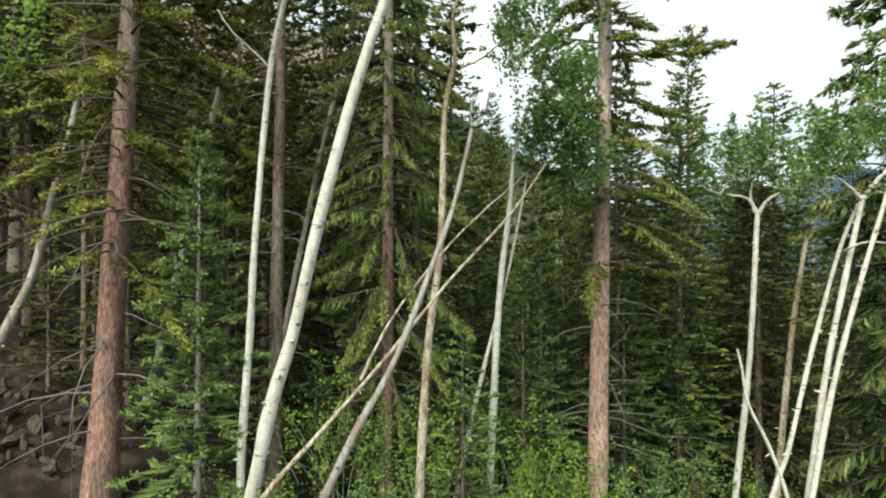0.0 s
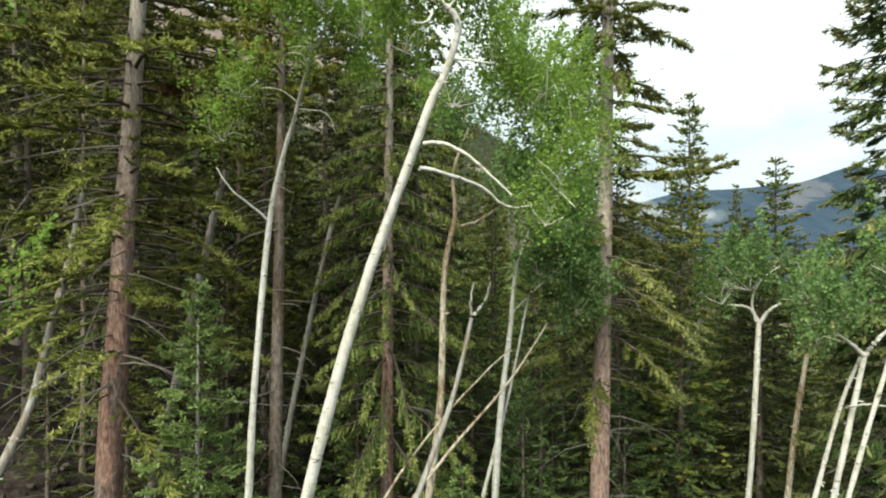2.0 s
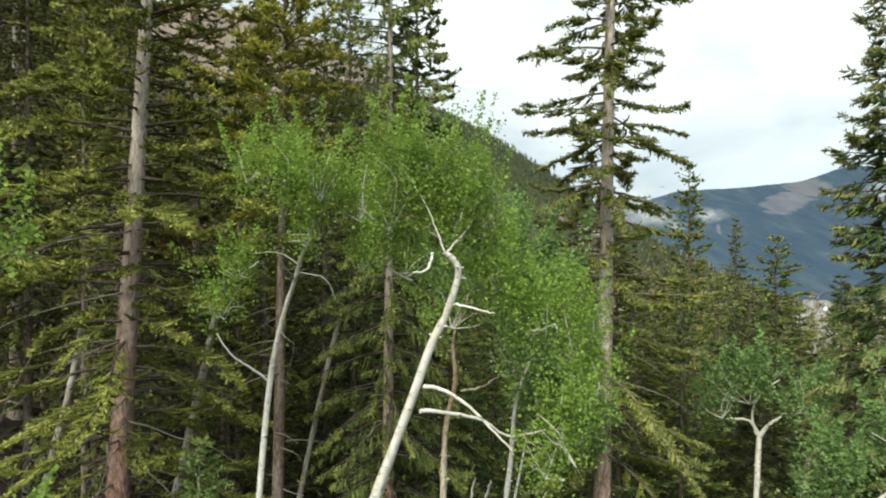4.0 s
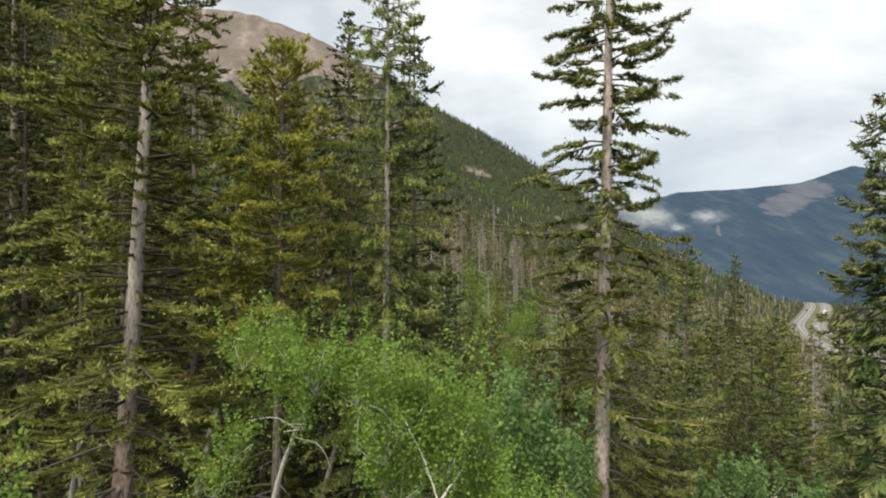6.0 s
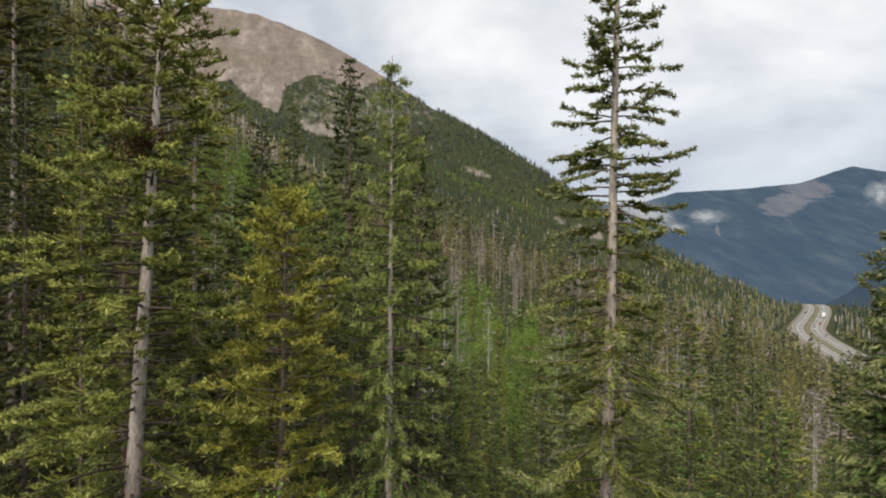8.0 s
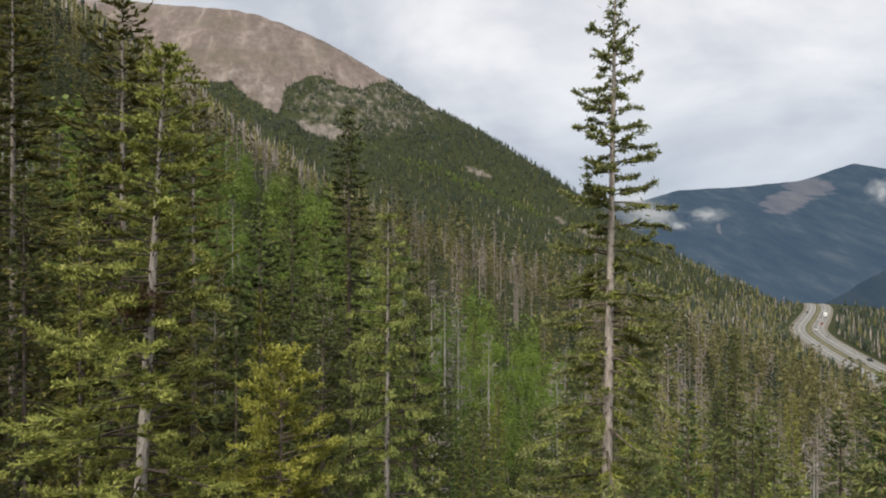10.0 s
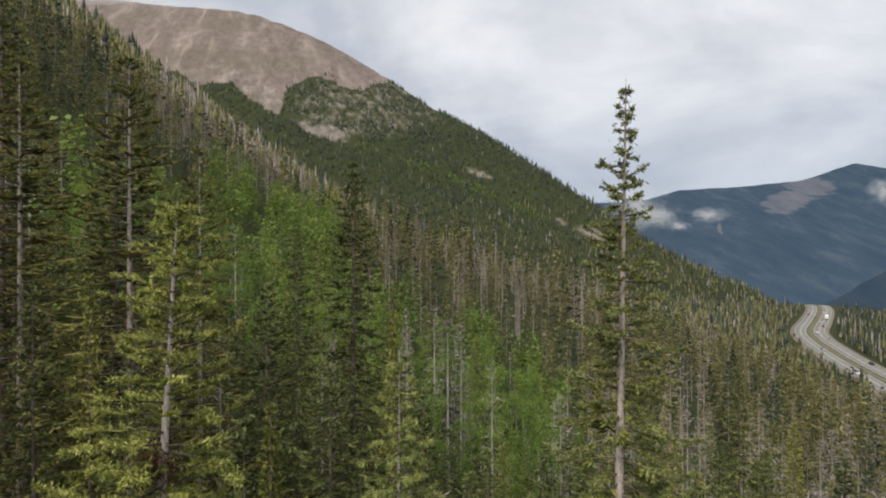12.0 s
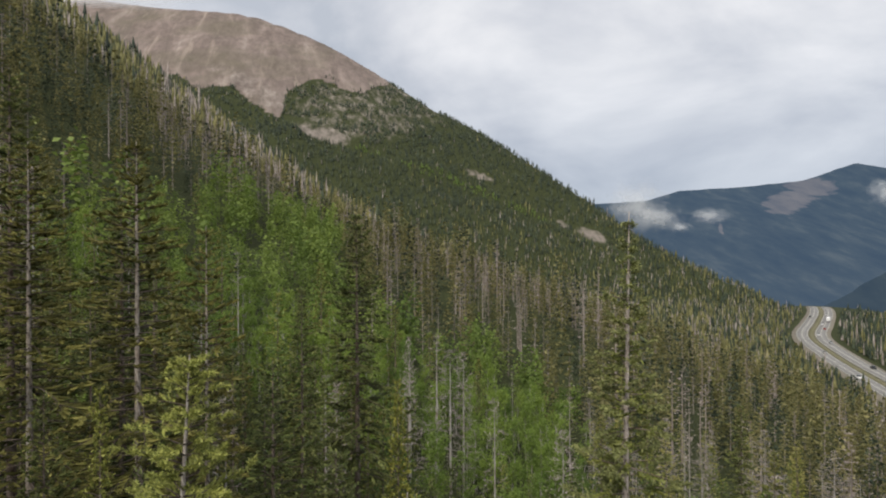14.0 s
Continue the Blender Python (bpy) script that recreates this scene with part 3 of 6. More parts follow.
        wig = np.cumsum(rng.normal(0, 0.05 * l, 5))
        pts = np.stack([q[0] + np.cos(a) * l * st - np.sin(a) * wig, q[1] + np.sin(a) * l * st + np.cos(a) * wig, zz + dz], -1)
        deadset.add(pts, (0.009 + 0.006 * l) * (1.08 - st))
        for _k in range(rng.integers(0, 4)):
            j = rng.integers(2, 5)
            e = rng.normal(0, 0.25 * l, 3) + np.array([np.cos(a), np.sin(a), -0.25]) * 0.15 * l
            deadset.add(np.stack([pts[j], pts[j] + 0.6 * e, pts[j] + e * np.array([1, 1, 1.4])]), np.array([0.005, 0.004, 0.002]))
    return trunk, limbs, deadset if dead else None, vb, slots


def conifer(name, at, label, needle, bark_mat, group="", limb_mat=None, tips=None, **kw):
    """tips: paler new growth at the ends of the limbs, also standing in for sunlit sprays."""
    ob = new(name)
    trunk, limbs, deadset, vb, slots = conifer_parts(**kw)
    part_mesh("trunk", trunk.mesh("trunk", bark_mat), ob)
    tagged(part_mesh("limbwork", limbs.mesh("limbwork", limb_mat or BARK_DARK), ob), kind="stuff")
    if deadset is not None:
        tagged(part_mesh("deadwood", deadset.mesh("deadwood", TWIG_DEAD), ob, "bare grey dead limbs"), kind="stuff")
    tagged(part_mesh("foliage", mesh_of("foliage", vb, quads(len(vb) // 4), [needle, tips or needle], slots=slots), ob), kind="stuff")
    ob.matrix_basis = at
    return tagged(ob, label, "tree", group)


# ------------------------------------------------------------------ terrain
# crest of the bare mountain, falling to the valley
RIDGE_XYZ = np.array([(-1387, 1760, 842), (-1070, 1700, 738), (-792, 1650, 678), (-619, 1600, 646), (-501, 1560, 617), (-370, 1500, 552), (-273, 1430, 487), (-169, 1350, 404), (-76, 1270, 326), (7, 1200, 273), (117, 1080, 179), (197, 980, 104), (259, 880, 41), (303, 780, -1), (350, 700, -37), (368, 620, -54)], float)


def fbm(x, y, size, seed=0.0, octaves=4):
    """Cheap smooth noise from turned sine waves."""
    x, y = np.asarray(x, float) / size, np.asarray(y, float) / size
    out, amp, tot = 0.0, 1.0, 0.0
    for k in range(octaves):
        a = 0.9 + 2.1 * k + seed
        ux, uy = x * np.cos(a) - y * np.sin(a), x * np.sin(a) + y * np.cos(a)
        out = out + amp * np.sin(2.1 * ux + 1.3 * np.sin(1.7 * uy + seed * 3 + k)) * np.cos(1.9 * uy + 1.1 * np.sin(1.3 * ux - k + seed))
        tot += amp
        amp *= 0.5
        x, y = x * 2.03, y * 2.03
    return out / tot


def hillside(x):
    x = np.asarray(x, float)
    left = np.where(x > -140, -0.33 * x + 0.0014 * x * x, -0.33 * -140 + 0.0014 * 140 ** 2 + 0.72 * (-140 - x))
    right = np.where(x < 235, -0.33 * x + 0.0006 * x * x, -0.33 * 235 + 0.0006 * 235 ** 2 - 0.048 * (x - 235))
    return np.where(x < 0, left, right)


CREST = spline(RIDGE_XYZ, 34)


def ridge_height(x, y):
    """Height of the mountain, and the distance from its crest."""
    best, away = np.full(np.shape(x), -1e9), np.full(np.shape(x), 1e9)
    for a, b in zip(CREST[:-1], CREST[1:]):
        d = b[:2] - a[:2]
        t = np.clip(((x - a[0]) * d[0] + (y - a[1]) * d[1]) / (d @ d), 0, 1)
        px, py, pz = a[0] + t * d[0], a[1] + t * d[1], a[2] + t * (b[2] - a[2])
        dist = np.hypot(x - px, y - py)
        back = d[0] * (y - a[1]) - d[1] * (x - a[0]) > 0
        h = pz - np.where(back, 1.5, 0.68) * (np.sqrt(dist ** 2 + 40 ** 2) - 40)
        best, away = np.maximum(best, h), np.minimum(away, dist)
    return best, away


def ease(v):
    v = np.clip(v, 0, 1)
    return v * v * (3 - 2 * v)


ROAD_LINE = spline([(165, 120, -45), (190, 220, -47), (211, 290, -47), (238, 370, -47), (272, 450, -47), (325, 530, -47.5), (372, 600, -48), (415, 670, -50), (455, 740, -54)], 90)


def road_near(x, y):
    """Distance to the highway and its height there."""
    best, zz = np.full(np.shape(x), 1e9), np.zeros(np.shape(x))
    for a, b in zip(ROAD_LINE[:-1:3], ROAD_LINE[3::3]):
        d = b[:2] - a[:2]
        t = np.clip(((x - a[0]) * d[0] + (y - a[1]) * d[1]) / (d @ d), 0, 1)
        dist = np.hypot(x - a[0] - t * d[0], y - a[1] - t * d[1])
        zz = np.where(dist < best, a[2] + t * (b[2] - a[2]), zz)
        best = np.minimum(best, dist)
    return best, zz


def terrain(x, y):
    x, y = np.asarray(x, float), np.asarray(y, float)
    near = hillside(x) - 0.5 + 0.02 * np.clip(y, 0, 300) * np.clip(-x / 60, 0, 1)
    # the slope swells into a shoulder beyond the aspen hollow
    near = near + 12 * ease((y - 80) / 75) * (1 - ease(x / 120)) + 0.09 * np.clip(-x - 60, 0, 80) * ease((y - 80) / 80)
    near = near - 10 * np.exp(-0.5 * ((x + 43) / 14) ** 2 - 0.5 * ((y - 170) / 45) ** 2) * ease((y - 60) / 60)
    near = near - 0.25 * np.clip(y - 400, 0, 2000) * np.clip((60 - x) / 200, 0, 1) * 0.9
    near = near - 0.16 * np.clip(y - 720, 0, 1200)
    amp = np.clip(np.hypot(x, y) / 60, 0, 1)
    near = near + amp * 2.0 * fbm(x, y, 45, 1.0) + 0.18 * fbm(x, y, 2.3, 4.0) + 0.1 * fbm(x, y, 0.9, 6.0, 3)
    hill, away = ridge_height(x, y)
    far = np.clip((y - 350) / 500, 0, 1)
    hill = hill + far * (16 * fbm(x, y, 190, 2.0) + 6 * fbm(x, y, 60, 3.0)) * np.clip((600 - hill) / 300, 0.15, 1) * ease(away / 160)
    k = 14.0
    m = np.maximum(near, hill)
    z = m + np.log1p(np.exp(-np.abs(near - hill) / k)) * k * np.clip((y - 200) / 200, 0, 1)
    # the bench cut for the highway
    dist, zr = road_near(x, y)
    f = np.clip((dist - 24) / 55, 0, 1)
    f = f * f * (3 - 2 * f)
    return z * f + (zr - 1.0) * (1 - f)


def axis_points(lo, hi, a, b):
    """Grid lines, close together near the clearing and ten metres apart between a and b."""
    out = [0.0]
    for end, sign in ((hi, 1), (lo, -1)):
        side, d = [], 0.0
        while d < abs(end):
            step = 0.35 + 0.03 * d
            if a < sign * d < b:
                step = min(step, 10.0)
            elif d > 1200:
                step = 0.09 * d
            d += step
            side.append(sign * d)
        out = side[::-1] + out if sign < 0 else out + side
    return np.array(out)


TREE_LINE_BEARING = [-0.60, -0.499, -0.443, -0.419, -0.359, -0.331, -0.293, -0.270, -0.262, -0.237, -0.209, -0.181, -0.167, -0.134, -0.111, -0.088, -0.05, 0.0]
TREE_LINE_RISE = [0.305, 0.298, 0.292, 0.274, 0.270, 0.255, 0.229, 0.212, 0.256, 0.272, 0.284, 0.279, 0.267, 0.260, 0.270, 0.276, 0.32, 0.40]
# open scree: bearing, rise, half width, half height, tilt
SCREE = [(-0.190, 0.188, 0.034, 0.011, -0.22), (-0.225, 0.196, 0.018, 0.008, -0.5), (0.060, 0.120, 0.024, 0.006, -0.4), (0.243, 0.022, 0.027, 0.009, -0.35), (0.195, 0.040, 0.012, 0.006, -0.5)]


def slope_cover(x, y, z):
    """How bare and how stony the mountain is: above the tree line, and in open scree."""
    b, r = x / np.maximum(y, 1.0), (z - 18.5) / np.maximum(y, 1.0)
    wob = 0.008 * fbm(x, z * 1.6, 55, 5.0) + 0.004 * fbm(x, z * 1.6, 17, 2.0)
    bare = ease((r - np.interp(b, TREE_LINE_BEARING, TREE_LINE_RISE) + wob) / 0.012 + 0.5)
    bare = np.where(y > 600, bare, 0.0)
    stony = np.zeros_like(bare)
    for cb, cr, wb, wr, tilt in SCREE:
        q = np.hypot((b - cb) / wb, (r - cr - tilt * (b - cb)) / wr) + 18 * wob
        stony = np.maximum(stony, 0.8 * ease(1.6 - q))
    tongue = np.hypot((b + 0.30 + 1.3 * (r - 0.25)) / 0.045, (r - 0.245) / 0.05) + 20 * wob
    stony = np.maximum(stony, 0.55 * ease(1.7 - tongue) * bare)
    rocky = np.hypot((b + 0.13) / 0.13, (r - 0.235) / 0.06)
    stony = np.maximum(stony, 0.46 * ease(1.6 - rocky) * (1 - bare))
    return bare, np.where(y > 500, stony, 0.0)


def ground_sheet():
    xs, ys = axis_points(-4200, 4500, -1150, 420), axis_points(-900, 4600, 300, 1750)
    X, Y = np.meshgrid(xs, ys)
    Z = terrain(X, Y)
    v = np.stack([X, Y, Z], -1).reshape(-1, 3)
    nx, ny = len(xs), len(ys)
    i = (np.arange(ny - 1)[:, None] * nx + np.arange(nx - 1)[None]).ravel()
    f = np.stack([i, i + 1, i + nx + 1, i + nx], -1)
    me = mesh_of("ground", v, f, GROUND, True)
    bare, stony = slope_cover(X, Y, Z)
    add_values(me, "bare", bare.ravel())
    add_values(me, "stony", stony.ravel())
    return tagged(new("ground", me), "brown forest floor rising to bare tan mountain slopes", "ground", kind="structure")


ground_sheet()


def distant_range():
    """The range across the valley."""
    sky = [(-2600, 3900, 420), (-600, 4000, 330), (900, 4000, 300), (1329, 4000, 322), (1553, 4000, 389), (1927, 4000, 408), (2375, 4000, 453), (2562, 4000, 516), (2711, 4000, 565), (2928, 4000, 530), (3400, 3900, 420), (4300, 3500, 500)]
    P = np.array(sky, float)
    xs = np.linspace(-2600, 4300, 260)
    top = np.interp(xs, P[:, 0], P[:, 2])
    yy = np.interp(xs, P[:, 0], P[:, 1])
    rows = []
    for f in np.linspace(0, 1, 70):
        z = top + 3 + (-230 - top) * f ** 0.9
        y = yy - 2100 * f
        spur = np.sin(xs / 230 + 2.5 * f + np.sin(xs / 610)) * 150 * np.sin(np.pi * min(1, f * 1.2)) ** 1.0
        z = z + (fbm(xs + 0.3 * y, 0.12 * y, 260, 1.5, 3) * 26 + spur * 0.22) * min(1, f * 5) + fbm(xs, y, 70, 2.5, 3) * 3
        rows.append(np.stack([xs, y, z], -1))
    v = np.concatenate(rows)
    nx = len(xs)
    i = (np.arange(69)[:, None] * nx + np.arange(nx - 1)[None]).ravel()
    f = np.stack([i, i + nx, i + nx + 1, i + 1], -1)
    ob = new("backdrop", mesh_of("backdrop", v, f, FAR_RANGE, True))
    tagged(ob, "distant blue forested mountain range across the valley", "mountain", kind="structure")
    # a lower wooded spur beyond the bend of the road
    xs = np.linspace(820, 2300, 110)
    top = np.interp(xs, [820, 906, 1000, 1098, 1300, 1700, 2300], [-190, -150, -105, -50, 50, 210, 310])
    top = top + 9 * fbm(xs, xs * 0, 60, 2.0) + 3 * fbm(xs, xs * 0, 9, 1.0)
    rows = []
    for f in np.linspace(0, 1, 40):
        y = 1520 - 520 * f + 0 * xs
        z = top + (-240 - top) * f ** 0.8 + (16 * fbm(xs, y, 110, 4.0) + 5 * fbm(xs, y, 24, 2.0)) * min(1, f * 6)
        rows.append(np.stack([xs, y, z], -1))
    i = (np.arange(39)[:, None] * len(xs) + np.arange(len(xs) - 1)[None]).ravel()
    f = np.stack([i, i + len(xs), i + len(xs) + 1, i + 1], -1)
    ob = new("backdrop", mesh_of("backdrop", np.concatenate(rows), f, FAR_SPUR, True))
    tagged(ob, "dark wooded spur beyond the bend of the highway", "mountain", kind="structure")


distant_range()


def cloud_material():
    """Thin vapour: thickest in the middle, torn by noise towards its edge."""
    m, tr, b = base_material("cloud_vapour")
    ln = tr.links.new
    tc = tr.nodes.new("ShaderNodeTexCoord")
    flat = node(tr, "ShaderNodeVectorMath", operation="MULTIPLY")
    flat.inputs[1].default_value = (1, 0, 1)
    ln(tc.outputs["Object"], flat.inputs[0])
    r = node(tr, "ShaderNodeVectorMath", operation="LENGTH")
    ln(flat.outputs[0], r.inputs[0])
    oi = tr.nodes.new("ShaderNodeObjectInfo")
    ns = node(tr, "ShaderNodeTexNoise", Scale=2.3, Detail=6.0, Roughness=0.6)
    ns.noise_dimensions = "4D"
    shift = node(tr, "ShaderNodeMath", operation="MULTIPLY")
    shift.inputs[1].default_value = 50.0
    ln(oi.outputs["Random"], shift.inputs[0])
    ln(shift.outputs[0], ns.inputs["W"])
    ln(tc.outputs["Object"], ns.inputs["Vector"])
    e = node(tr, "ShaderNodeMath", operation="MULTIPLY_ADD")
    e.inputs[1].default_value = -1.5
    ln(ns.outputs[0], e.inputs[0])
    ln(r.outputs["Value"], e.inputs[2])
    a = node(tr, "ShaderNodeMapRange")
    a.interpolation_type = "SMOOTHSTEP"
    a.inputs[1].default_value, a.inputs[2].default_value, a.inputs[3].default_value, a.inputs[4].default_value = -0.95, 0.25, 0.6, 0.0
    ln(e.outputs[0], a.inputs[0])
    b.inputs["Base Color"].default_value = (0.6, 0.62, 0.65, 1)
    b.inputs["Roughness"].default_value = 1.0
    ln(a.outputs[0], b.inputs["Alpha"])
    return m


def cloud_wisps():
    """Scraps of cloud against the range, in the notch and on the summit."""
    vapour = cloud_material()
    xs = np.linspace(-1, 1, 13)
    X, Z = np.meshgrid(xs, xs)
    v = np.stack([X, 0.25 * (X ** 2 + Z ** 2), Z], -1).reshape(-1, 3)
    i = (np.arange(12)[:, None] * 13 + np.arange(12)[None]).ravel()
    me = mesh_of("cloud_wisp", v, np.stack([i, i + 1, i + 14, i + 13], -1), vapour, True)
    for x, y, z, w, h in [(1187, 2700, 158, 110, 44), (1050, 2700, 108, 62, 28), (1965, 2700, 262, 85, 75), (600, 1900, 150, 110, 105), (690, 1950, 118, 90, 50), (-870, 1560, 668, 260, 40), (-1010, 1540, 655, 170, 36)]:
        ob = new("cloud_wisp", me)
        ob.matrix_basis = pose(x, y, z) @ Matrix.Diagonal((w, 30, h, 1))
        ob.visible_shadow = False
        tagged(ob, "small torn white wisp of cloud against the mountains", "cloud", "wisps of cloud")


cloud_wisps()


def gz(x, y):
    return float(terrain(np.array([x]), np.array([y]))[0])


def stand(x, y, turn=0.0, scale=1.0):
    return pose(x, y, gz(x, y) - 0.05, 0, 0, turn) @ Matrix.Scale(scale, 4)


# ------------------------------------------------------------------ highway
def highway():
    line = ROAD_LINE.copy()
    tan = np.gradient(line, axis=0)
    tan /= np.linalg.norm(tan, axis=1)[:, None]
    side = np.stack([tan[:, 1], -tan[:, 0], 0 * tan[:, 0]], -1)
    zc = line[:, 2].copy()

    def strip(name, a, b, lift, mat, label, cat):
        n = len(line)
        L, R = line + side * a, line + side * b
        L[:, 2], R[:, 2] = zc + lift, zc + lift
        Lb, Rb = L.copy(), R.copy()
        Lb[:, 2] -= 0.1 if lift > 0.2 else 6.0
        Rb[:, 2] -= 0.1 if lift > 0.2 else 6.0
        v = np.concatenate([L, R, Lb, Rb])
        i = np.arange(n - 1)
        f = np.concatenate([np.stack([i, i + 1, n + i + 1, n + i], -1), np.stack([i, 2 * n + i, 2 * n + i + 1, i + 1], -1), np.stack([n + i, n + i + 1, 3 * n + i + 1, 3 * n + i], -1)])
        return tagged(new(name, mesh_of(name, v, f, mat)), label, cat, kind="structure")

    strip("road_verge", -13.0, 12.5, 0.0, VERGE, "pale gravel embankment beside the highway", "verge")
    strip("road", -10.2, -2.2, 0.25, ASPHALT, "worn grey asphalt carriageway in the valley", "road")
    strip("road", 2.2, 10.2, 0.25, ASPHALT, "worn grey asphalt carriageway in the valley", "road")
    strip("road_median", -2.0, 2.0, 0.12, MEDIAN, "dry grass median between the carriageways", "median")
    for o in (-9.6, -6.2, -2.8, 2.8, 6.2, 9.6):
        strip("road_marking", o - 0.12, o + 0.12, 0.26, PAINT_LINE, "painted white lane line", "road marking")
    return line, side, zc


ROAD = highway()


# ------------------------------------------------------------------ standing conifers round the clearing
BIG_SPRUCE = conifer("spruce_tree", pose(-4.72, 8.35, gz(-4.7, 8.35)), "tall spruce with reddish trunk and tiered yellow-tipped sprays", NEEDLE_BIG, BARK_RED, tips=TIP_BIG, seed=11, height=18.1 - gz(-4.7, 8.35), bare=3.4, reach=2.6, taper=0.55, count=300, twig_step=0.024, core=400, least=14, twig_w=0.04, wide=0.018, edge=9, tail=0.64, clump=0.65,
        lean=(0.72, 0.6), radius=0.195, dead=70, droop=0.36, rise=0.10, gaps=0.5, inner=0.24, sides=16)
conifer("spruce_tree", pose(2.62, 10.3, gz(2.62, 10.3)), "tallest spruce with flaking pinkish trunk and ragged open crown", NEEDLE_BIG, BARK_PINK, tips=TIP_TALL, seed=5, height=20.3 - gz(2.62, 10.3), bare=5.6, reach=2.0, taper=0.5, count=310, twig_w=0.044, wide=0.022, edge=8, twig_step=0.021, tail=0.66,
        lean=(0.42, 0.1), radius=0.185, dead=70, droop=0.42, rise=0.1, gaps=0.7, sides=16, top_thin=0.35, spire=0.85, hang=0.35, inner=0.14, clump=0.5, core=300, limb_mat=BARK_GREY)
conifer("spruce_tree", pose(-0.88, 9.5, gz(-0.88, 9.5)), "slender spruce with hanging yellow-green sprays down to its foot", NEEDLE_LUSH, BARK_RED, tips=TIP_LUSH, seed=23, height=15.8 - gz(-0.88, 9.5), bare=1.0, reach=1.65, taper=0.55, count=330, tail=0.62, twig_w=0.026, wide=0.016, edge=9, twig_step=0.026, core=600,
        lean=(0.1, 0.0), radius=0.12, dead=25, droop=0.7, rise=0.05, gaps=0.35, hang=2.2, clump=0.6)
conifer("pine_tree", pose(-2.45, 8.75, gz(-2.45, 8.75)), "bare-stemmed pine with bushy yellow-green crown", NEEDLE_GOLD, BARK_GREY, tips=TIP_GOLD, seed=31, height=13.6 - gz(-2.45, 8.75), bare=8.3, reach=1.15, taper=0.42, count=140,
        lean=(0.2, 0.05), radius=0.115, dead=60, droop=0.16, rise=0.2, gaps=0.45, twig_step=0.03, twig_w=0.04, edge=12, wide=0.02, least=8, limb_mat=BARK_GREY, clump=0.6)
conifer("spruce_tree", pose(7.25, 9.7, gz(7.25, 9.7)), "grey-green spruce with ragged layered sprays by the clearing", NEEDLE_GREEN, BARK_GREY, tips=TIP_TALL, seed=52, height=13.2 - gz(7.25, 9.7), bare=2.0, reach=1.5, taper=0.5, count=320,
        radius=0.14, dead=30, droop=0.5, rise=0.1, gaps=0.3, twig_step=0.028, edge=6, twig_w=0.048, hang=0.75, tail=1.1, inner=0.1, clump=0.4)
conifer("young_fir", pose(-3.2, 7.9, gz(-3.2, 7.9)), "young bright green fir with thin pale stem", NEEDLE_FIR, BARK_DEAD, tips=TIP_FIR, seed=41, height=6.05 - gz(-3.2, 7.9), bare=0.35, reach=1.12, taper=0.75, count=130,
        lean=(0.03, 0), radius=0.05, dead=0, droop=0.28, rise=0.12, gaps=0.15, blade=0.065, wide=0.02, twig_w=0.062, twig_step=0.034, core=500)



def rusty_clump(tree, x, y, z, r, n, seed):
    rng = np.random.default_rng(seed)
    b = tree.matrix_basis.translation
    p = np.array([x - b.x, y - b.y, z - b.z]) + rng.standard_normal((n, 3)) * np.array([r, r * 0.8, r * 0.75])
    v = blades(p, rng.standard_normal((n, 3)) + np.array([0, 0, -0.4]), 0.09 * rng.uniform(0.6, 1.3, n), 0.024 * rng.uniform(0.7, 1.3, n), rng)
    tagged(part_mesh("dead_spray", mesh_of("dead_spray", v, quads(n), NEEDLE_RUST), tree, "rust-brown dead needle clump"), kind="stuff")


rusty_clump(BIG_SPRUCE, -4.25, 8.7, 14.3, 0.16, 900, 1)
rusty_clump(BIG_SPRUCE, -3.68, 8.4, 8.75, 0.12, 600, 2)

# ordinary trees: a few kinds, each built once and repeated
KINDS = {}


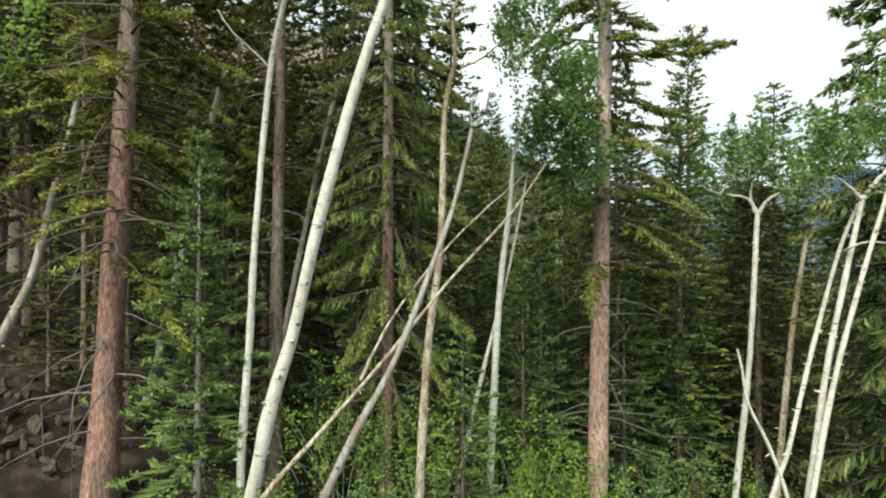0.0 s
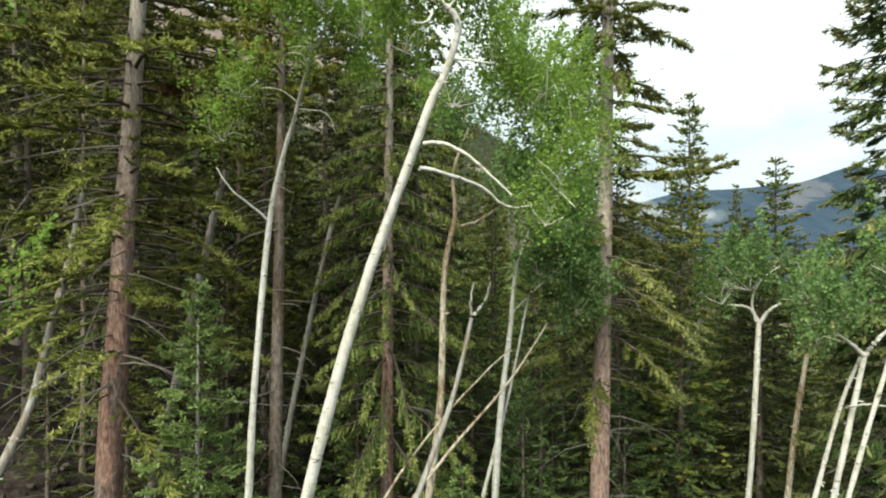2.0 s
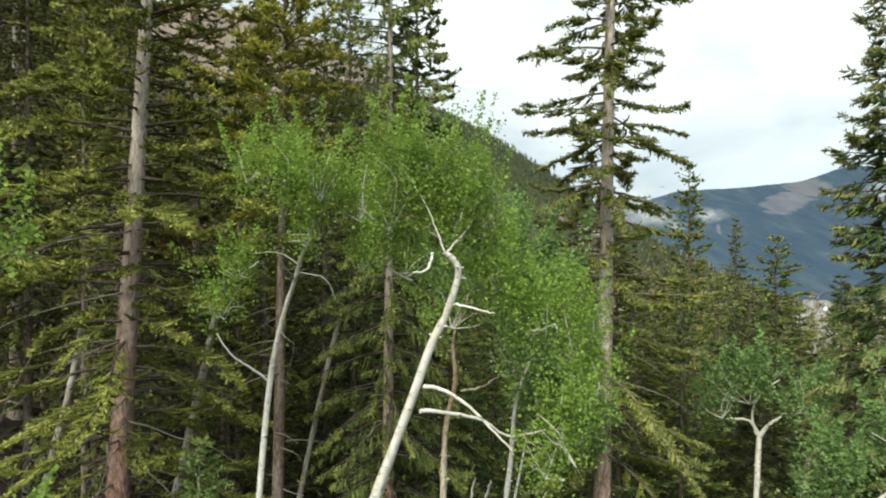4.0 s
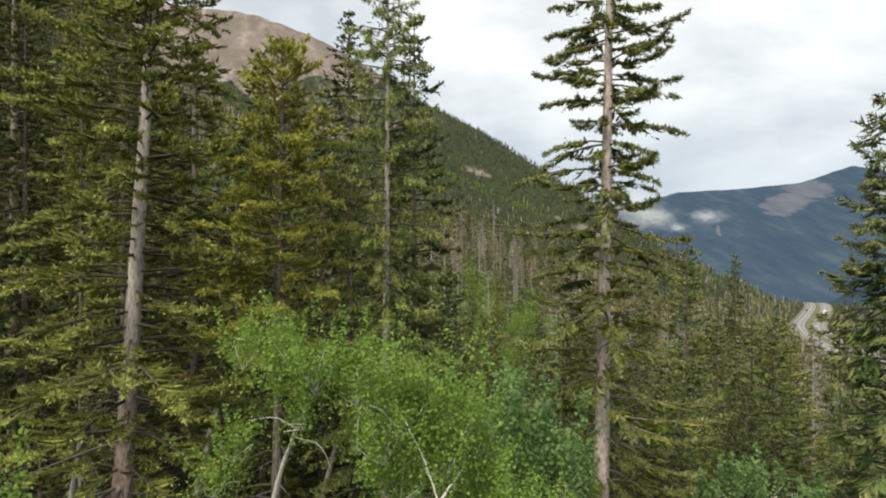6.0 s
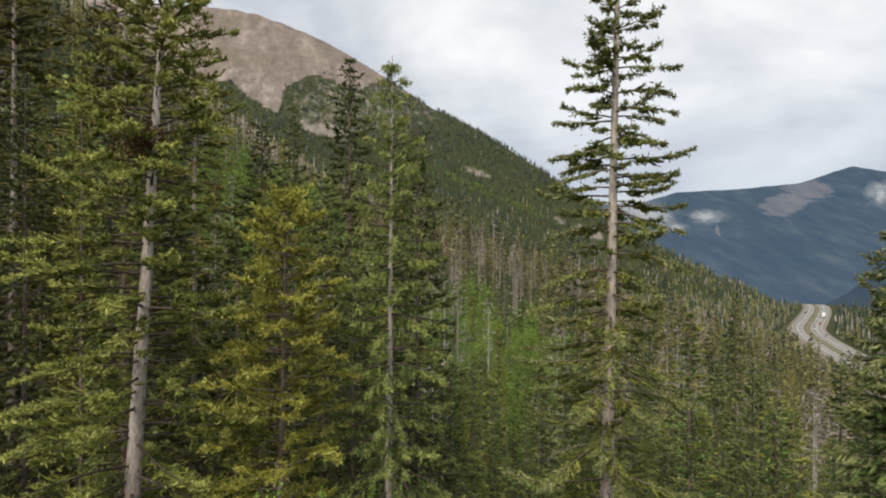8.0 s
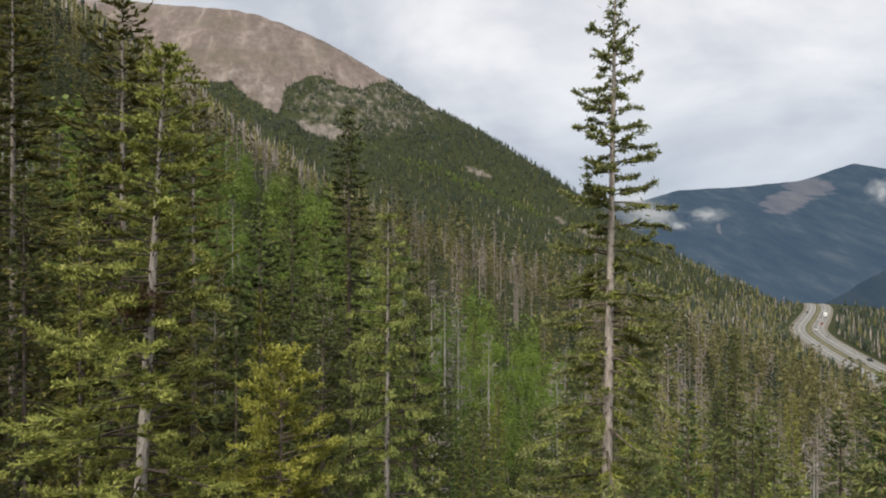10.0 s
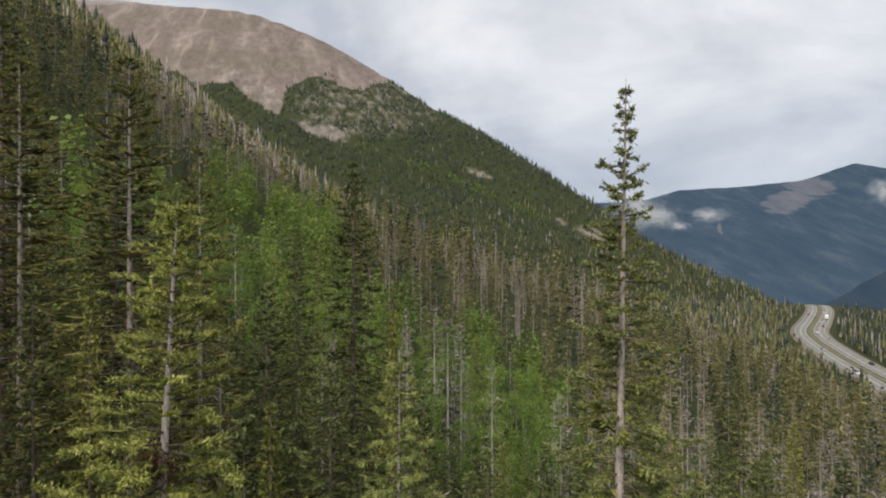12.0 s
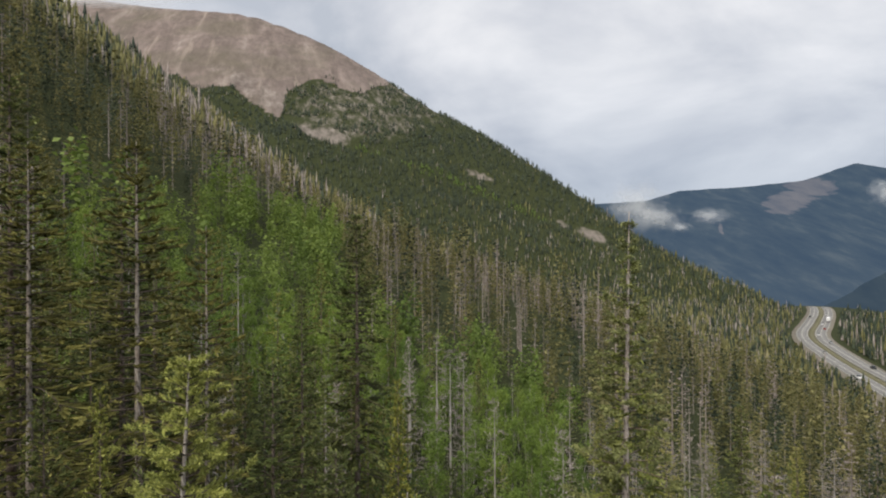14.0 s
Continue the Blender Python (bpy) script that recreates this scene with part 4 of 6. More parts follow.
def kind_of(key):
    if key not in KINDS:
        spec = {
            "green": dict(needle=NEEDLE_GREEN, tips=TIP_OLIVE, bark_mat=BARK_GREY, seed=101, height=16, bare=2.0, reach=1.9, taper=0.55, radius=0.15),
            "olive": dict(needle=NEEDLE_OLIVE, tips=TIP_OLIVE, bark_mat=BARK_GREY, seed=102, height=16, bare=3.0, reach=1.7, taper=0.55, radius=0.14, gaps=0.4),
            "pale": dict(needle=NEEDLE_DUSK, tips=TIP_DUSK, bark_mat=BARK_PALE, seed=106, height=16, bare=2.0, reach=2.1, taper=0.55, radius=0.13, gaps=0.35, droop=0.5, rise=0.05, count=260),
            "spire": dict(needle=NEEDLE_DARK, tips=TIP_DARK, bark_mat=BARK_GREY, seed=107, height=16, bare=1.0, reach=2.3, taper=0.6, radius=0.15, gaps=0.45, droop=0.5, rise=0.12, hang=0.3),
            "dark": dict(needle=NEEDLE_DARK, tips=TIP_DARK, bark_mat=BARK_GREY, seed=103, height=16, bare=1.5, reach=2.1, taper=0.5, hang=0.3, radius=0.16, droop=0.45),
            "thin": dict(needle=NEEDLE_OLIVE, bark_mat=BARK_GREY, seed=104, height=16, bare=5.0, reach=1.1, taper=0.5, radius=0.11, gaps=0.5),
            "yellow": dict(needle=NEEDLE_YELLOW, tips=TIP_OLIVE, bark_mat=BARK_GREY, seed=105, height=12, bare=3.0, reach=1.4, taper=0.7, radius=0.12),
        }[key]
        spec.setdefault("count", 240)
        fine = dict(blade=0.075, wide=0.028, twig_w=0.075, edge=2, twig_step=0.06, core=500, limb_steps=4) if key == "pale" else dict(blade=0.09, wide=0.04, twig_w=0.10, edge=2, twig_step=0.05, core=2200, limb_steps=3) if key == "spire" else dict(blade=0.10, wide=0.042, twig_w=0.11, edge=1, twig_step=0.075, core=900, limb_steps=3)
        KINDS[key] = conifer("conifer_tree", pose(0, 0, 0), "conifer", dead=22, sides=8, **fine, **spec)
        KINDS[key]["height"] = spec["height"]
        KINDS[key]["free"] = 1
    return KINDS[key]


LABELS = {"spire": "dark spire-shaped spruce with drooping tiers", "pale": "tall spruce with pale trunk and sparse drooping limbs", "green": "green spruce in the mixed mountain forest", "olive": "olive-green spruce with gappy crown", "dark": "dark green dense spruce among the others",
          "thin": "thin tall spruce with sparse short limbs", "yellow": "yellow-green pine catching the light"}


def place(key, x, y, top, turn=0.0, wide=1.0, name="conifer_tree"):
    """A tree of that kind whose tip stands at height top."""
    ob = kind_of(key)
    g = gz(x, y)
    sz = (top - g) / ob["height"]
    wide *= 0.66
    m = pose(x, y, g - 0.05, 0, 0, turn) @ Matrix.Diagonal((sz * wide, sz * wide, sz, 1))
    if ob["free"]:
        ob["free"] = 0
        ob.matrix_basis = m
    else:
        ob = copy_thing(ob, pose(0, 0, 0))
        ob.matrix_basis = m
    return tagged(ob, LABELS[key], "tree", "forest conifers")


# kind, x, y, height of the tip, turn, width
UPHILL = [("spire", -4.1, 26.9, 21.4, 60, 1.45), ("spire", -5.65, 23.0, 18.3, 200, 1.1), ("pale", -7.0, 17.2, 20.4, 30, 1.35), ("pale", -8.63, 16.5, 22.7, 140, 1.75), ("pale", -11.86, 16.85, 22.8, 280, 1.75),
          ("dark", -8.9, 13.0, 16.6, 0, 1.1), ("thin", -7.1, 12.0, 17.0, 222, 0.9), ("dark", -6.0, 11.5, 15.5, 45, 1.1), ("dark", -9.8, 11.2, 19.0, 0, 1.1), ("dark", -13.2, 18.0, 25.0, 160, 1.5),
          ("dark", -12.0, 22.0, 22.0, 30, 1.6), ("dark", -5.2, 17.5, 16.5, 250, 1.59)]
BEHIND_CLEARING = [("spire", -0.45, 11.1, 15.0, 10, 1.15), ("yellow", -3.6, 12.3, 14.3, 90, 1.0), ("yellow", -1.75, 20.0, 15.4, 77, 0.8), ("dark", -1.9, 13.0, 12.5, 70, 1.1), ("green", 1.2, 14.5, 8.4, 33, 1.2),
                   ("green", 1.0, 19.0, 9.6, 99, 1.0), ("olive", 2.2, 23.5, 9.8, 180, 1.0), ("green", 2.0, 13.2, 8.2, 12, 1.4), ("green", 0.2, 13.4, 10.4, 48, 1.59), ("dark", -3.0, 15.5, 14.5, 20, 1.59),
                   ("green", -1.0, 16.5, 13.0, 320, 1.59)]
# many are dark-needled, standing in for the shaded forest interior
DOWNHILL = [("spire", 17.2, 35.5, 10.5, 120, 1.15), ("green", 8.7, 15.8, 9.0, 20, 2.0), ("green", 7.1, 17.4, 11.1, 310, 1.5), ("green", 3.9, 16.5, 8.5, 99, 1.2), ("dark", 6.8, 18.5, 6.5, 15, 1.2),
            ("dark", 10.8, 14.0, 7.2, 280, 1.2), ("green", 12.6, 19.5, 6.8, 250, 1.2), ("dark", 6.5, 13.4, 7.3, 66, 1.15), ("dark", 4.6, 14.6, 7.6, 166, 1.74), ("dark", 7.7, 15.2, 7.4, 266, 1.89),
            ("dark", 8.6, 12.6, 6.6, 11, 1.74), ("dark", 5.5, 17.5, 7.6, 300, 1.89), ("dark", 9.8, 16.6, 7.0, 200, 1.89), ("green", 3.7, 12.8, 8.8, 91, 1.59), ("green", 4.9, 12.4, 8.2, 133, 1.74),
            ("dark", 6.4, 12.2, 7.0, 181, 1.74), ("dark", 5.8, 15.6, 7.8, 210, 1.74)]
NEAR = UPHILL + BEHIND_CLEARING + DOWNHILL
for args in NEAR:
    place(*args)

# ------------------------------------------------------------------ aspens
def rooted(points):
    """Carries a stem on down to the ground."""
    p, q = np.array(points[0], float), np.array(points[1], float)
    d = (p - q) / np.linalg.norm(p - q)
    for k in range(80):
        if p[2] < gz(p[0], p[1]) - 0.15:
            break
        p = p + d * 0.1
        d = d * np.array([0.985, 0.985, 1.0])
        d /= np.linalg.norm(d)
    return [tuple(p)] + list(points[1:] if np.linalg.norm(p - np.array(points[0])) < 0.3 else points)


def leaf_cloud(clumps, rng, size, sub=0.115, more=2.3):
    """Leaves gathered in upright feathery plumes inside loose bodies."""
    out = []
    for cx, cy, cz, rx, ry, rz, n in clumps:
        n = int(n * more)
        k = max(4, n // 150)
        c = rng.standard_normal((k, 3))
        c = c / np.linalg.norm(c, axis=1)[:, None] * (rng.random(k) ** 0.45)[:, None] * np.array([rx, ry, rz]) + np.array([cx, cy, cz])
        i = rng.integers(0, k, n)
        sig = sub * rng.uniform(0.6, 1.3, k)
        axis = rng.standard_normal((k, 3)) * 0.3 + (c - np.array([cx, cy, cz])) * np.array([0.5, 0.5, 0.0]) / max(rx, 0.1) + np.array([0, 0, 1.0])
        run = sub * 5.0 * rng.uniform(0.6, 1.5, k)
        u = rng.random(n) ** 1.3
        p = c[i] + axis[i] * (run[i] * (u - 0.3))[:, None] + rng.standard_normal((n, 3)) * (sig[i] * (1.1 - u) * 0.85)[:, None]
        way = rng.standard_normal((n, 3)) + np.array([0, 0, -0.3])
        L = size * rng.uniform(0.7, 1.3, n)
        out.append(blades(p, way, L, L * 0.85, rng, 0.12))
    return np.concatenate(out)


def sprigs(tubes, clumps, rng, each=7):
    for cx, cy, cz, rx, ry, rz, n in clumps:
        base = np.array([cx, cy, cz - rz * 0.8])
        for _ in range(each):
            tip = np.array([cx, cy, cz]) + rng.uniform(-0.8, 0.8, 3) * np.array([rx, ry, rz])
            mid = (base + tip) / 2 + rng.normal(0, 0.08, 3)
            tubes.add(spline([base, mid, tip], 5), np.linspace(0.009, 0.003, 5))


def aspen(label, stems, limbs=(), clumps=(), leaf=None, bark_mat=None, seed=1, size=0.05, name="aspen_tree", stub=18, each=7):
    rng = np.random.default_rng(seed)
    ob = new(name)
    base = None
    for points, r0, r1 in stems:
        pts = rooted(points)
        base = base or pts[0]
        line = spline(pts, 44)
        tb = Tubes(12)
        rr = 0.86 * np.linspace(r0, r1, 44) * (1 + 0.35 * np.exp(-np.arange(44) / 2.0)) * (1 + 0.05 * rng.standard_normal(44))
        tb.add(line - np.array(base), rr, 0.05, rng)
        for _ in range(stub):
            k = rng.integers(6, 42)
            d = rng.normal(0, 1, 3) * np.array([1, 1, 0.3])
            d /= np.linalg.norm(d)
            l = rr[k] + rng.uniform(0.015, 0.06)
            tb.add(np.stack([line[k] - base, line[k] - base + d * l]), np.array([0.4, 0.22]) * rr[k])
        part_mesh("trunk", tb.mesh("trunk", bark_mat or BARK_ASPEN), ob)
    for points, r0 in limbs:
        tb = Tubes(8)
        line = spline(points, 16)
        line[1:-1] += rng.normal(0, 0.004, (14, 3))
        tb.add(line - np.array(base), np.linspace(r0, r0 * 0.35, 16), 0.03, rng)
        part_mesh("limb", tb.mesh("limb", bark_mat or BARK_ASPEN), ob)
    if clumps:
        local = [(c[0] - base[0], c[1] - base[1], c[2] - base[2], *c[3:]) for c in clumps]
        tb = Tubes(4)
        sprigs(tb, local, rng, each)
        tagged(part_mesh("twigwork", tb.mesh("twigwork", bark_mat or BARK_ASPEN), ob), kind="stuff")
        v = leaf_cloud(local, rng, size, more=3.1)
        tagged(part_mesh("foliage", mesh_of("foliage", v, quads(len(v) // 4), leaf or LEAF_ASPEN), ob), kind="stuff")
    ob.matrix_basis = pose(*base)
    return tagged(ob, label, "tree", "clearing aspens")


aspen("pale leaning aspen with bright green crown", [([(-1.94, 5.35, 1.42), (-1.66, 5.25, 2.35), (-1.47, 5.2, 3.16), (-1.28, 5.2, 3.79), (-1.08, 5.15, 4.61), (-0.87, 5.15, 5.43), (-0.64, 5.15, 6.2), (-0.47, 5.15, 6.67), (-0.26, 5.1, 7.23), (-0.09, 5.1, 7.71), (0.05, 5.1, 8.0), (0.15, 5.05, 8.36), (0.03, 5.0, 8.51)], 0.078, 0.03)],
      [([(-0.14, 5.1, 7.38), (0.07, 5.0, 7.35), (0.34, 4.9, 7.15), (0.57, 4.85, 6.92)], 0.020), ([(-0.18, 5.1, 7.17), (0.08, 5.2, 7.13), (0.33, 5.3, 7.05), (0.61, 5.4, 6.87), (0.95, 5.45, 6.91)], 0.020),
       ([(0.11, 5.05, 8.08), (0.26, 5.0, 8.05), (0.44, 4.95, 8.01)], 0.014), ([(-0.07, 5.1, 8.5), (-0.11, 5.0, 8.37), (-0.23, 4.95, 8.34)], 0.016), ([(0.04, 5.0, 8.5), (-0.12, 5.1, 8.9), (-0.36, 5.25, 9.3)], 0.008), ([(0.03, 5.05, 8.5), (0.25, 5.2, 8.75), (0.32, 5.3, 9.1)], 0.011)],
      [(-0.45, 5.35, 9.1, 0.24, 0.35, 0.5, 1500), (-0.15, 5.4, 9.25, 0.2, 0.3, 0.36, 1000), (0.1, 5.3, 8.9, 0.3, 0.35, 0.42, 1400), (0.32, 5.4, 9.0, 0.15, 0.3, 0.38, 700), (0.48, 5.4, 8.45, 0.25, 0.35, 0.38, 1100), (0.82, 5.4, 8.05, 0.3, 0.35, 0.36, 1000), (1.18, 5.4, 7.85, 0.25, 0.3, 0.36, 750),
       (-0.32, 5.5, 8.5, 0.3, 0.3, 0.28, 500), (0.1, 5.6, 8.0, 0.35, 0.25, 0.25, 350), (1.0, 4.95, 7.2, 0.28, 0.3, 0.33, 600), (1.25, 5.2, 7.4, 0.25, 0.3, 0.28, 380), (0.85, 4.9, 6.85, 0.2, 0.25, 0.22, 300)],
      LEAF_ASPEN, seed=3, size=0.030)
aspen("slim greenish-white aspen beside a conifer stem", [([(-2.58, 7.7, 0.6), (-2.55, 7.7, 2.01), (-2.45, 7.7, 3.37), (-2.37, 7.7, 4.81), (-2.2, 7.75, 6.84), (-2.02, 7.75, 7.71), (-1.87, 7.65, 8.1), (-1.68, 7.35, 8.5), (-1.46, 7.0, 8.88)], 0.072, 0.018)],
      [([(-2.21, 7.75, 6.85), (-2.44, 7.6, 7.08), (-2.62, 7.5, 7.25), (-2.79, 7.5, 7.5)], 0.018), ([(-1.79, 7.7, 8.32), (-2.02, 7.6, 8.49), (-2.34, 7.5, 8.49)], 0.010), ([(-1.47, 7.0, 8.85), (-1.72, 6.8, 9.15), (-1.95, 6.7, 9.45)], 0.014), ([(-1.8, 7.6, 8.25), (-1.5, 7.5, 8.2), (-1.36, 7.4, 8.1), (-1.3, 7.4, 7.92)], 0.009), ([(-1.5, 7.05, 8.8), (-1.3, 6.8, 9.0), (-1.15, 6.7, 9.3)], 0.012)],
      [(-2.3, 6.9, 8.4, 0.26, 0.3, 0.2, 480), (-2.15, 6.7, 9.45, 0.2, 0.3, 0.22, 420), (-1.7, 6.6, 9.4, 0.28, 0.35, 0.28, 900), (-1.3, 6.5, 9.3, 0.28, 0.35, 0.32, 1000), (-0.9, 6.8, 9.15, 0.24, 0.3, 0.38, 900), (-0.85, 7.0, 8.55, 0.2, 0.3, 0.24, 400), (-1.5, 6.8, 8.7, 0.22, 0.3, 0.16, 260), (-2.55, 7.0, 7.9, 0.28, 0.3, 0.18, 340)], LEAF_ASPEN, seed=4, size=0.032)
aspen("old aspen with brown peeling bark", [([(-0.34, 7.4, 0.3), (-0.27, 7.4, 1.55), (-0.17, 7.45, 3.27), (-0.01, 7.45, 4.59), (0.04, 7.5, 6.2), (0.17, 7.5, 6.9), (0.15, 7.5, 7.45), (0.34, 7.5, 7.99)], 0.085, 0.016)],
      [([(0.24, 7.5, 6.78), (0.46, 7.4, 6.84), (0.72, 7.3, 7.01), (1.12, 7.2, 7.24)], 0.016)],
      [(0.9, 7.3, 7.4, 0.5, 0.4, 0.4, 600), (0.4, 7.5, 8.2, 0.5, 0.4, 0.35, 600), (0.95, 7.3, 8.5, 0.4, 0.4, 0.45, 900), (1.4, 7.3, 8.0, 0.4, 0.4, 0.45, 700)], LEAF_BLUE, BARK_ASPEN_OLD, seed=5, size=0.05)
aspen("bleached dead aspen leaning across the others", [([(-1.48, 6.0, 1.44), (-1.18, 6.05, 2.02), (-0.85, 6.1, 2.7), (-0.48, 6.15, 3.37), (-0.05, 6.25, 4.46), (0.15, 6.3, 5.05), (0.32, 6.3, 5.78)], 0.062, 0.022)],
      [([(0.34, 6.3, 5.8), (0.46, 6.3, 5.96), (0.51, 6.25, 6.15)], 0.022), ([(0.32, 6.3, 5.8), (0.31, 6.3, 5.96), (0.35, 6.3, 6.15)], 0.016)], bark_mat=BARK_DEAD, seed=6)
aspen("slender dead pole leaning over", [([(-1.94, 6.6, 1.81), (-1.4, 6.7, 2.42), (-0.66, 6.8, 3.25), (0.1, 7.0, 4.16), (0.81, 7.2, 4.92), (1.3, 7.4, 5.59)], 0.04, 0.012)],
      [([(-0.94, 7.0, 3.0), (-0.56, 7.1, 3.73), (0.11, 7.2, 4.59), (0.84, 7.4, 5.28)], 0.02)], bark_mat=BARK_ASPEN_OLD, seed=7, stub=30)
aspen("slim white aspen with cool green crown", [([(0.71, 9.5, -0.9), (0.75, 9.5, 0.61), (0.9, 9.5, 3.64), (1.07, 9.5, 5.15), (1.16, 9.5, 6.12), (1.37, 9.4, 6.81)], 0.085, 0.02), ([(0.41, 9.6, 1.48), (0.7, 9.6, 2.74), (1.08, 9.6, 4.26), (1.38, 9.5, 5.86)], 0.06, 0.015)],
      [([(1.1, 9.5, 5.5), (1.6, 9.4, 6.0), (2.0, 9.3, 6.4)], 0.015)],
      [(1.9, 9.4, 7.0, 0.6, 0.5, 0.7, 1200), (2.1, 9.4, 6.0, 0.55, 0.5, 0.65, 1200), (1.5, 9.4, 6.5, 0.5, 0.4, 0.5, 600), (1.2, 9.4, 7.6, 0.5, 0.4, 0.4, 450)], LEAF_BLUE, seed=8, size=0.056)
aspen("forked white aspen with twisted limbs", [([(5.2, 10.9, -1.4), (5.3, 10.9, 0.03), (5.56, 10.9, 2.5), (5.71, 10.9, 5.19)], 0.085, 0.052)],
      [([(5.71, 10.9, 5.15), (5.86, 10.8, 5.42), (6.06, 10.8, 5.54)], 0.045), ([(5.71, 10.9, 5.15), (5.54, 10.9, 5.43), (5.1, 10.8, 5.51)], 0.04), ([(5.66, 10.9, 5.2), (5.59, 10.9, 5.6), (5.76, 10.9, 5.96), (6.03, 10.8, 6.2)], 0.028)],
      [(5.5, 10.8, 6.2, 0.8, 0.6, 0.55, 650), (6.4, 10.8, 6.0, 0.8, 0.6, 0.5, 550), (5.0, 10.8, 5.8, 0.5, 0.4, 0.35, 260)], LEAF_BLUE, seed=9, size=0.06)
aspen("clump of white aspens with crooked tops", [([(4.41, 7.6, 0.12), (4.62, 7.6, 1.39), (4.89, 7.64, 3.02), (5.11, 7.64, 4.09), (5.34, 7.64, 5.15)], 0.058, 0.036), ([(4.29, 7.9, 1.13), (4.54, 7.9, 1.87), (4.84, 7.9, 3.12), (5.17, 7.85, 4.45), (5.4, 7.8, 5.11)], 0.045, 0.025), ([(4.4, 7.3, 0.98), (4.74, 7.3, 2.82), (5.08, 7.3, 4.11), (5.43, 7.3, 5.27), (5.56, 7.3, 5.88)], 0.05, 0.022)],
      [([(5.34, 7.64, 5.15), (5.15, 7.6, 5.3), (4.92, 7.55, 5.45)], 0.035), ([(5.34, 7.64, 5.15), (5.45, 7.6, 5.34), (5.68, 7.55, 5.58)], 0.04), ([(5.11, 7.64, 4.5), (5.19, 7.4, 4.6), (5.39, 7.3, 4.6)], 0.018)],
      [(5.0, 7.6, 5.95, 0.5, 0.4, 0.35, 700), (5.7, 7.5, 6.2, 0.6, 0.45, 0.4, 900), (4.7, 7.6, 5.5, 0.3, 0.3, 0.25, 220)], LEAF_BLUE, seed=10, size=0.05)
aspen("thin bleached dead sapling leaning outward", [([(4.1, 7.0, 1.32), (3.83, 7.0, 2.17), (3.57, 7.0, 2.72), (3.49, 7.0, 3.15), (3.44, 7.0, 3.36)], 0.03, 0.012)], bark_mat=BARK_ASPEN, seed=12, stub=4)
aspen("brownish aspen stem among the pines", [([(6.04, 11.0, -0.81), (6.22, 11.0, 1.35), (6.43, 11.0, 3.3), (6.66, 11.0, 4.74)], 0.085, 0.045)], bark_mat=BARK_ASPEN_OLD, seed=13)
aspen("grey aspen stem in the shade of pines", [([(4.75, 13.0, -1.5), (4.87, 13.0, 0.65), (5.23, 13.0, 3.57), (5.54, 13.0, 5.02)], 0.075, 0.04)], bark_mat=BARK_DEAD, seed=14)
aspen("grey dead trunk leaning in the shade", [([(-7.09, 9.0, 2.17), (-6.59, 9.0, 3.14), (-6.22, 9.2, 4.18), (-5.98, 9.3, 5.4), (-5.78, 9.4, 6.35), (-5.6, 9.5, 7.6)], 0.10, 0.05)], bark_mat=BARK_DEAD, seed=15)
aspen("grey dead trunk leaning in the shade", [([(-2.9, 10.2, 1.5), (-2.61, 10.1, 3.2), (-2.34, 10.1, 4.6), (-1.98, 10.1, 6.3), (-1.7, 10.1, 7.4)], 0.075, 0.04)], bark_mat=BARK_DEAD, seed=16)
aspen("grey dead trunk leaning in the shade", [([(-5.6, 11.5, 1.6), (-4.9, 11.5, 4.6), (-4.5, 11.5, 6.36), (-4.34, 11.5, 7.11), (-4.1, 11.5, 8.0)], 0.10, 0.07)], bark_mat=BARK_DEAD, seed=17)
aspen("bright leafy aspen at the edge of the clearing", [([(-4.35, 4.7, 1.0), (-4.2, 4.7, 4.0), (-4.1, 4.75, 7.0), (-4.0, 4.7, 9.2)], 0.07, 0.015)],
      [([(-4.15, 4.7, 5.8), (-3.8, 4.7, 6.0), (-3.5, 4.7, 6.1)], 0.016)],
      [(-3.6, 4.75, 6.2, 0.26, 0.3, 0.22, 330), (-3.7, 4.7, 8.8, 0.5, 0.4, 0.5, 600), (-4.3, 4.8, 9.4, 0.6, 0.5, 0.5, 600)], LEAF_ASPEN, seed=18, size=0.042)


# ------------------------------------------------------------------ the wider forest
def simple_conifer(label, needle, bark_mat, seed, height, bare, reach, taper, tips=None, **kw):
    ob = new("conifer_tree")
    trunk, _l, _d, vb, slots = conifer_parts(seed=seed, height=height, bare=bare, reach=reach, taper=taper, dead=0, sides=5, **kw)
    part_mesh("trunk", trunk.mesh("trunk", bark_mat), ob)
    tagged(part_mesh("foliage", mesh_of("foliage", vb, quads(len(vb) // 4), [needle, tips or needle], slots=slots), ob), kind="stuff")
    ob["height"], ob["free"] = height, 1
    return tagged(ob, label, "tree", "hillside conifers")


LOD = dict(count=130, blade=0.17, wide=0.06, edge=1, twig_w=0.15, tail=1.05, twig_step=0.2, radius=0.085, core=120, clump=0.45, gaps=0.4)
SPECS = {
    "green": ("green spruce on the hillside", NEEDLE_GREEN, BARK_GREY, 12, 1.0, 1.75, 0.65, TIP_OLIVE),
    "olive": ("olive lodgepole pine on the hillside", NEEDLE_OLIVE, BARK_GREY, 12, 1.5, 1.45, 0.6, TIP_HILL),
    "dark": ("dark spruce on the hillside", NEEDLE_DARK, BARK_GREY, 12, 0.8, 1.75, 0.65, TIP_DARK),
    "dusk": ("dusky olive spruce on the hillside", NEEDLE_DUSK, BARK_GREY, 12, 1.0, 1.7, 0.6, TIP_DUSK),
    "yellow": ("yellowish young pine on the hillside", NEEDLE_YELLOW, BARK_GREY, 8, 0.6, 1.5, 0.7, TIP_HILL),
}
HILL = {}
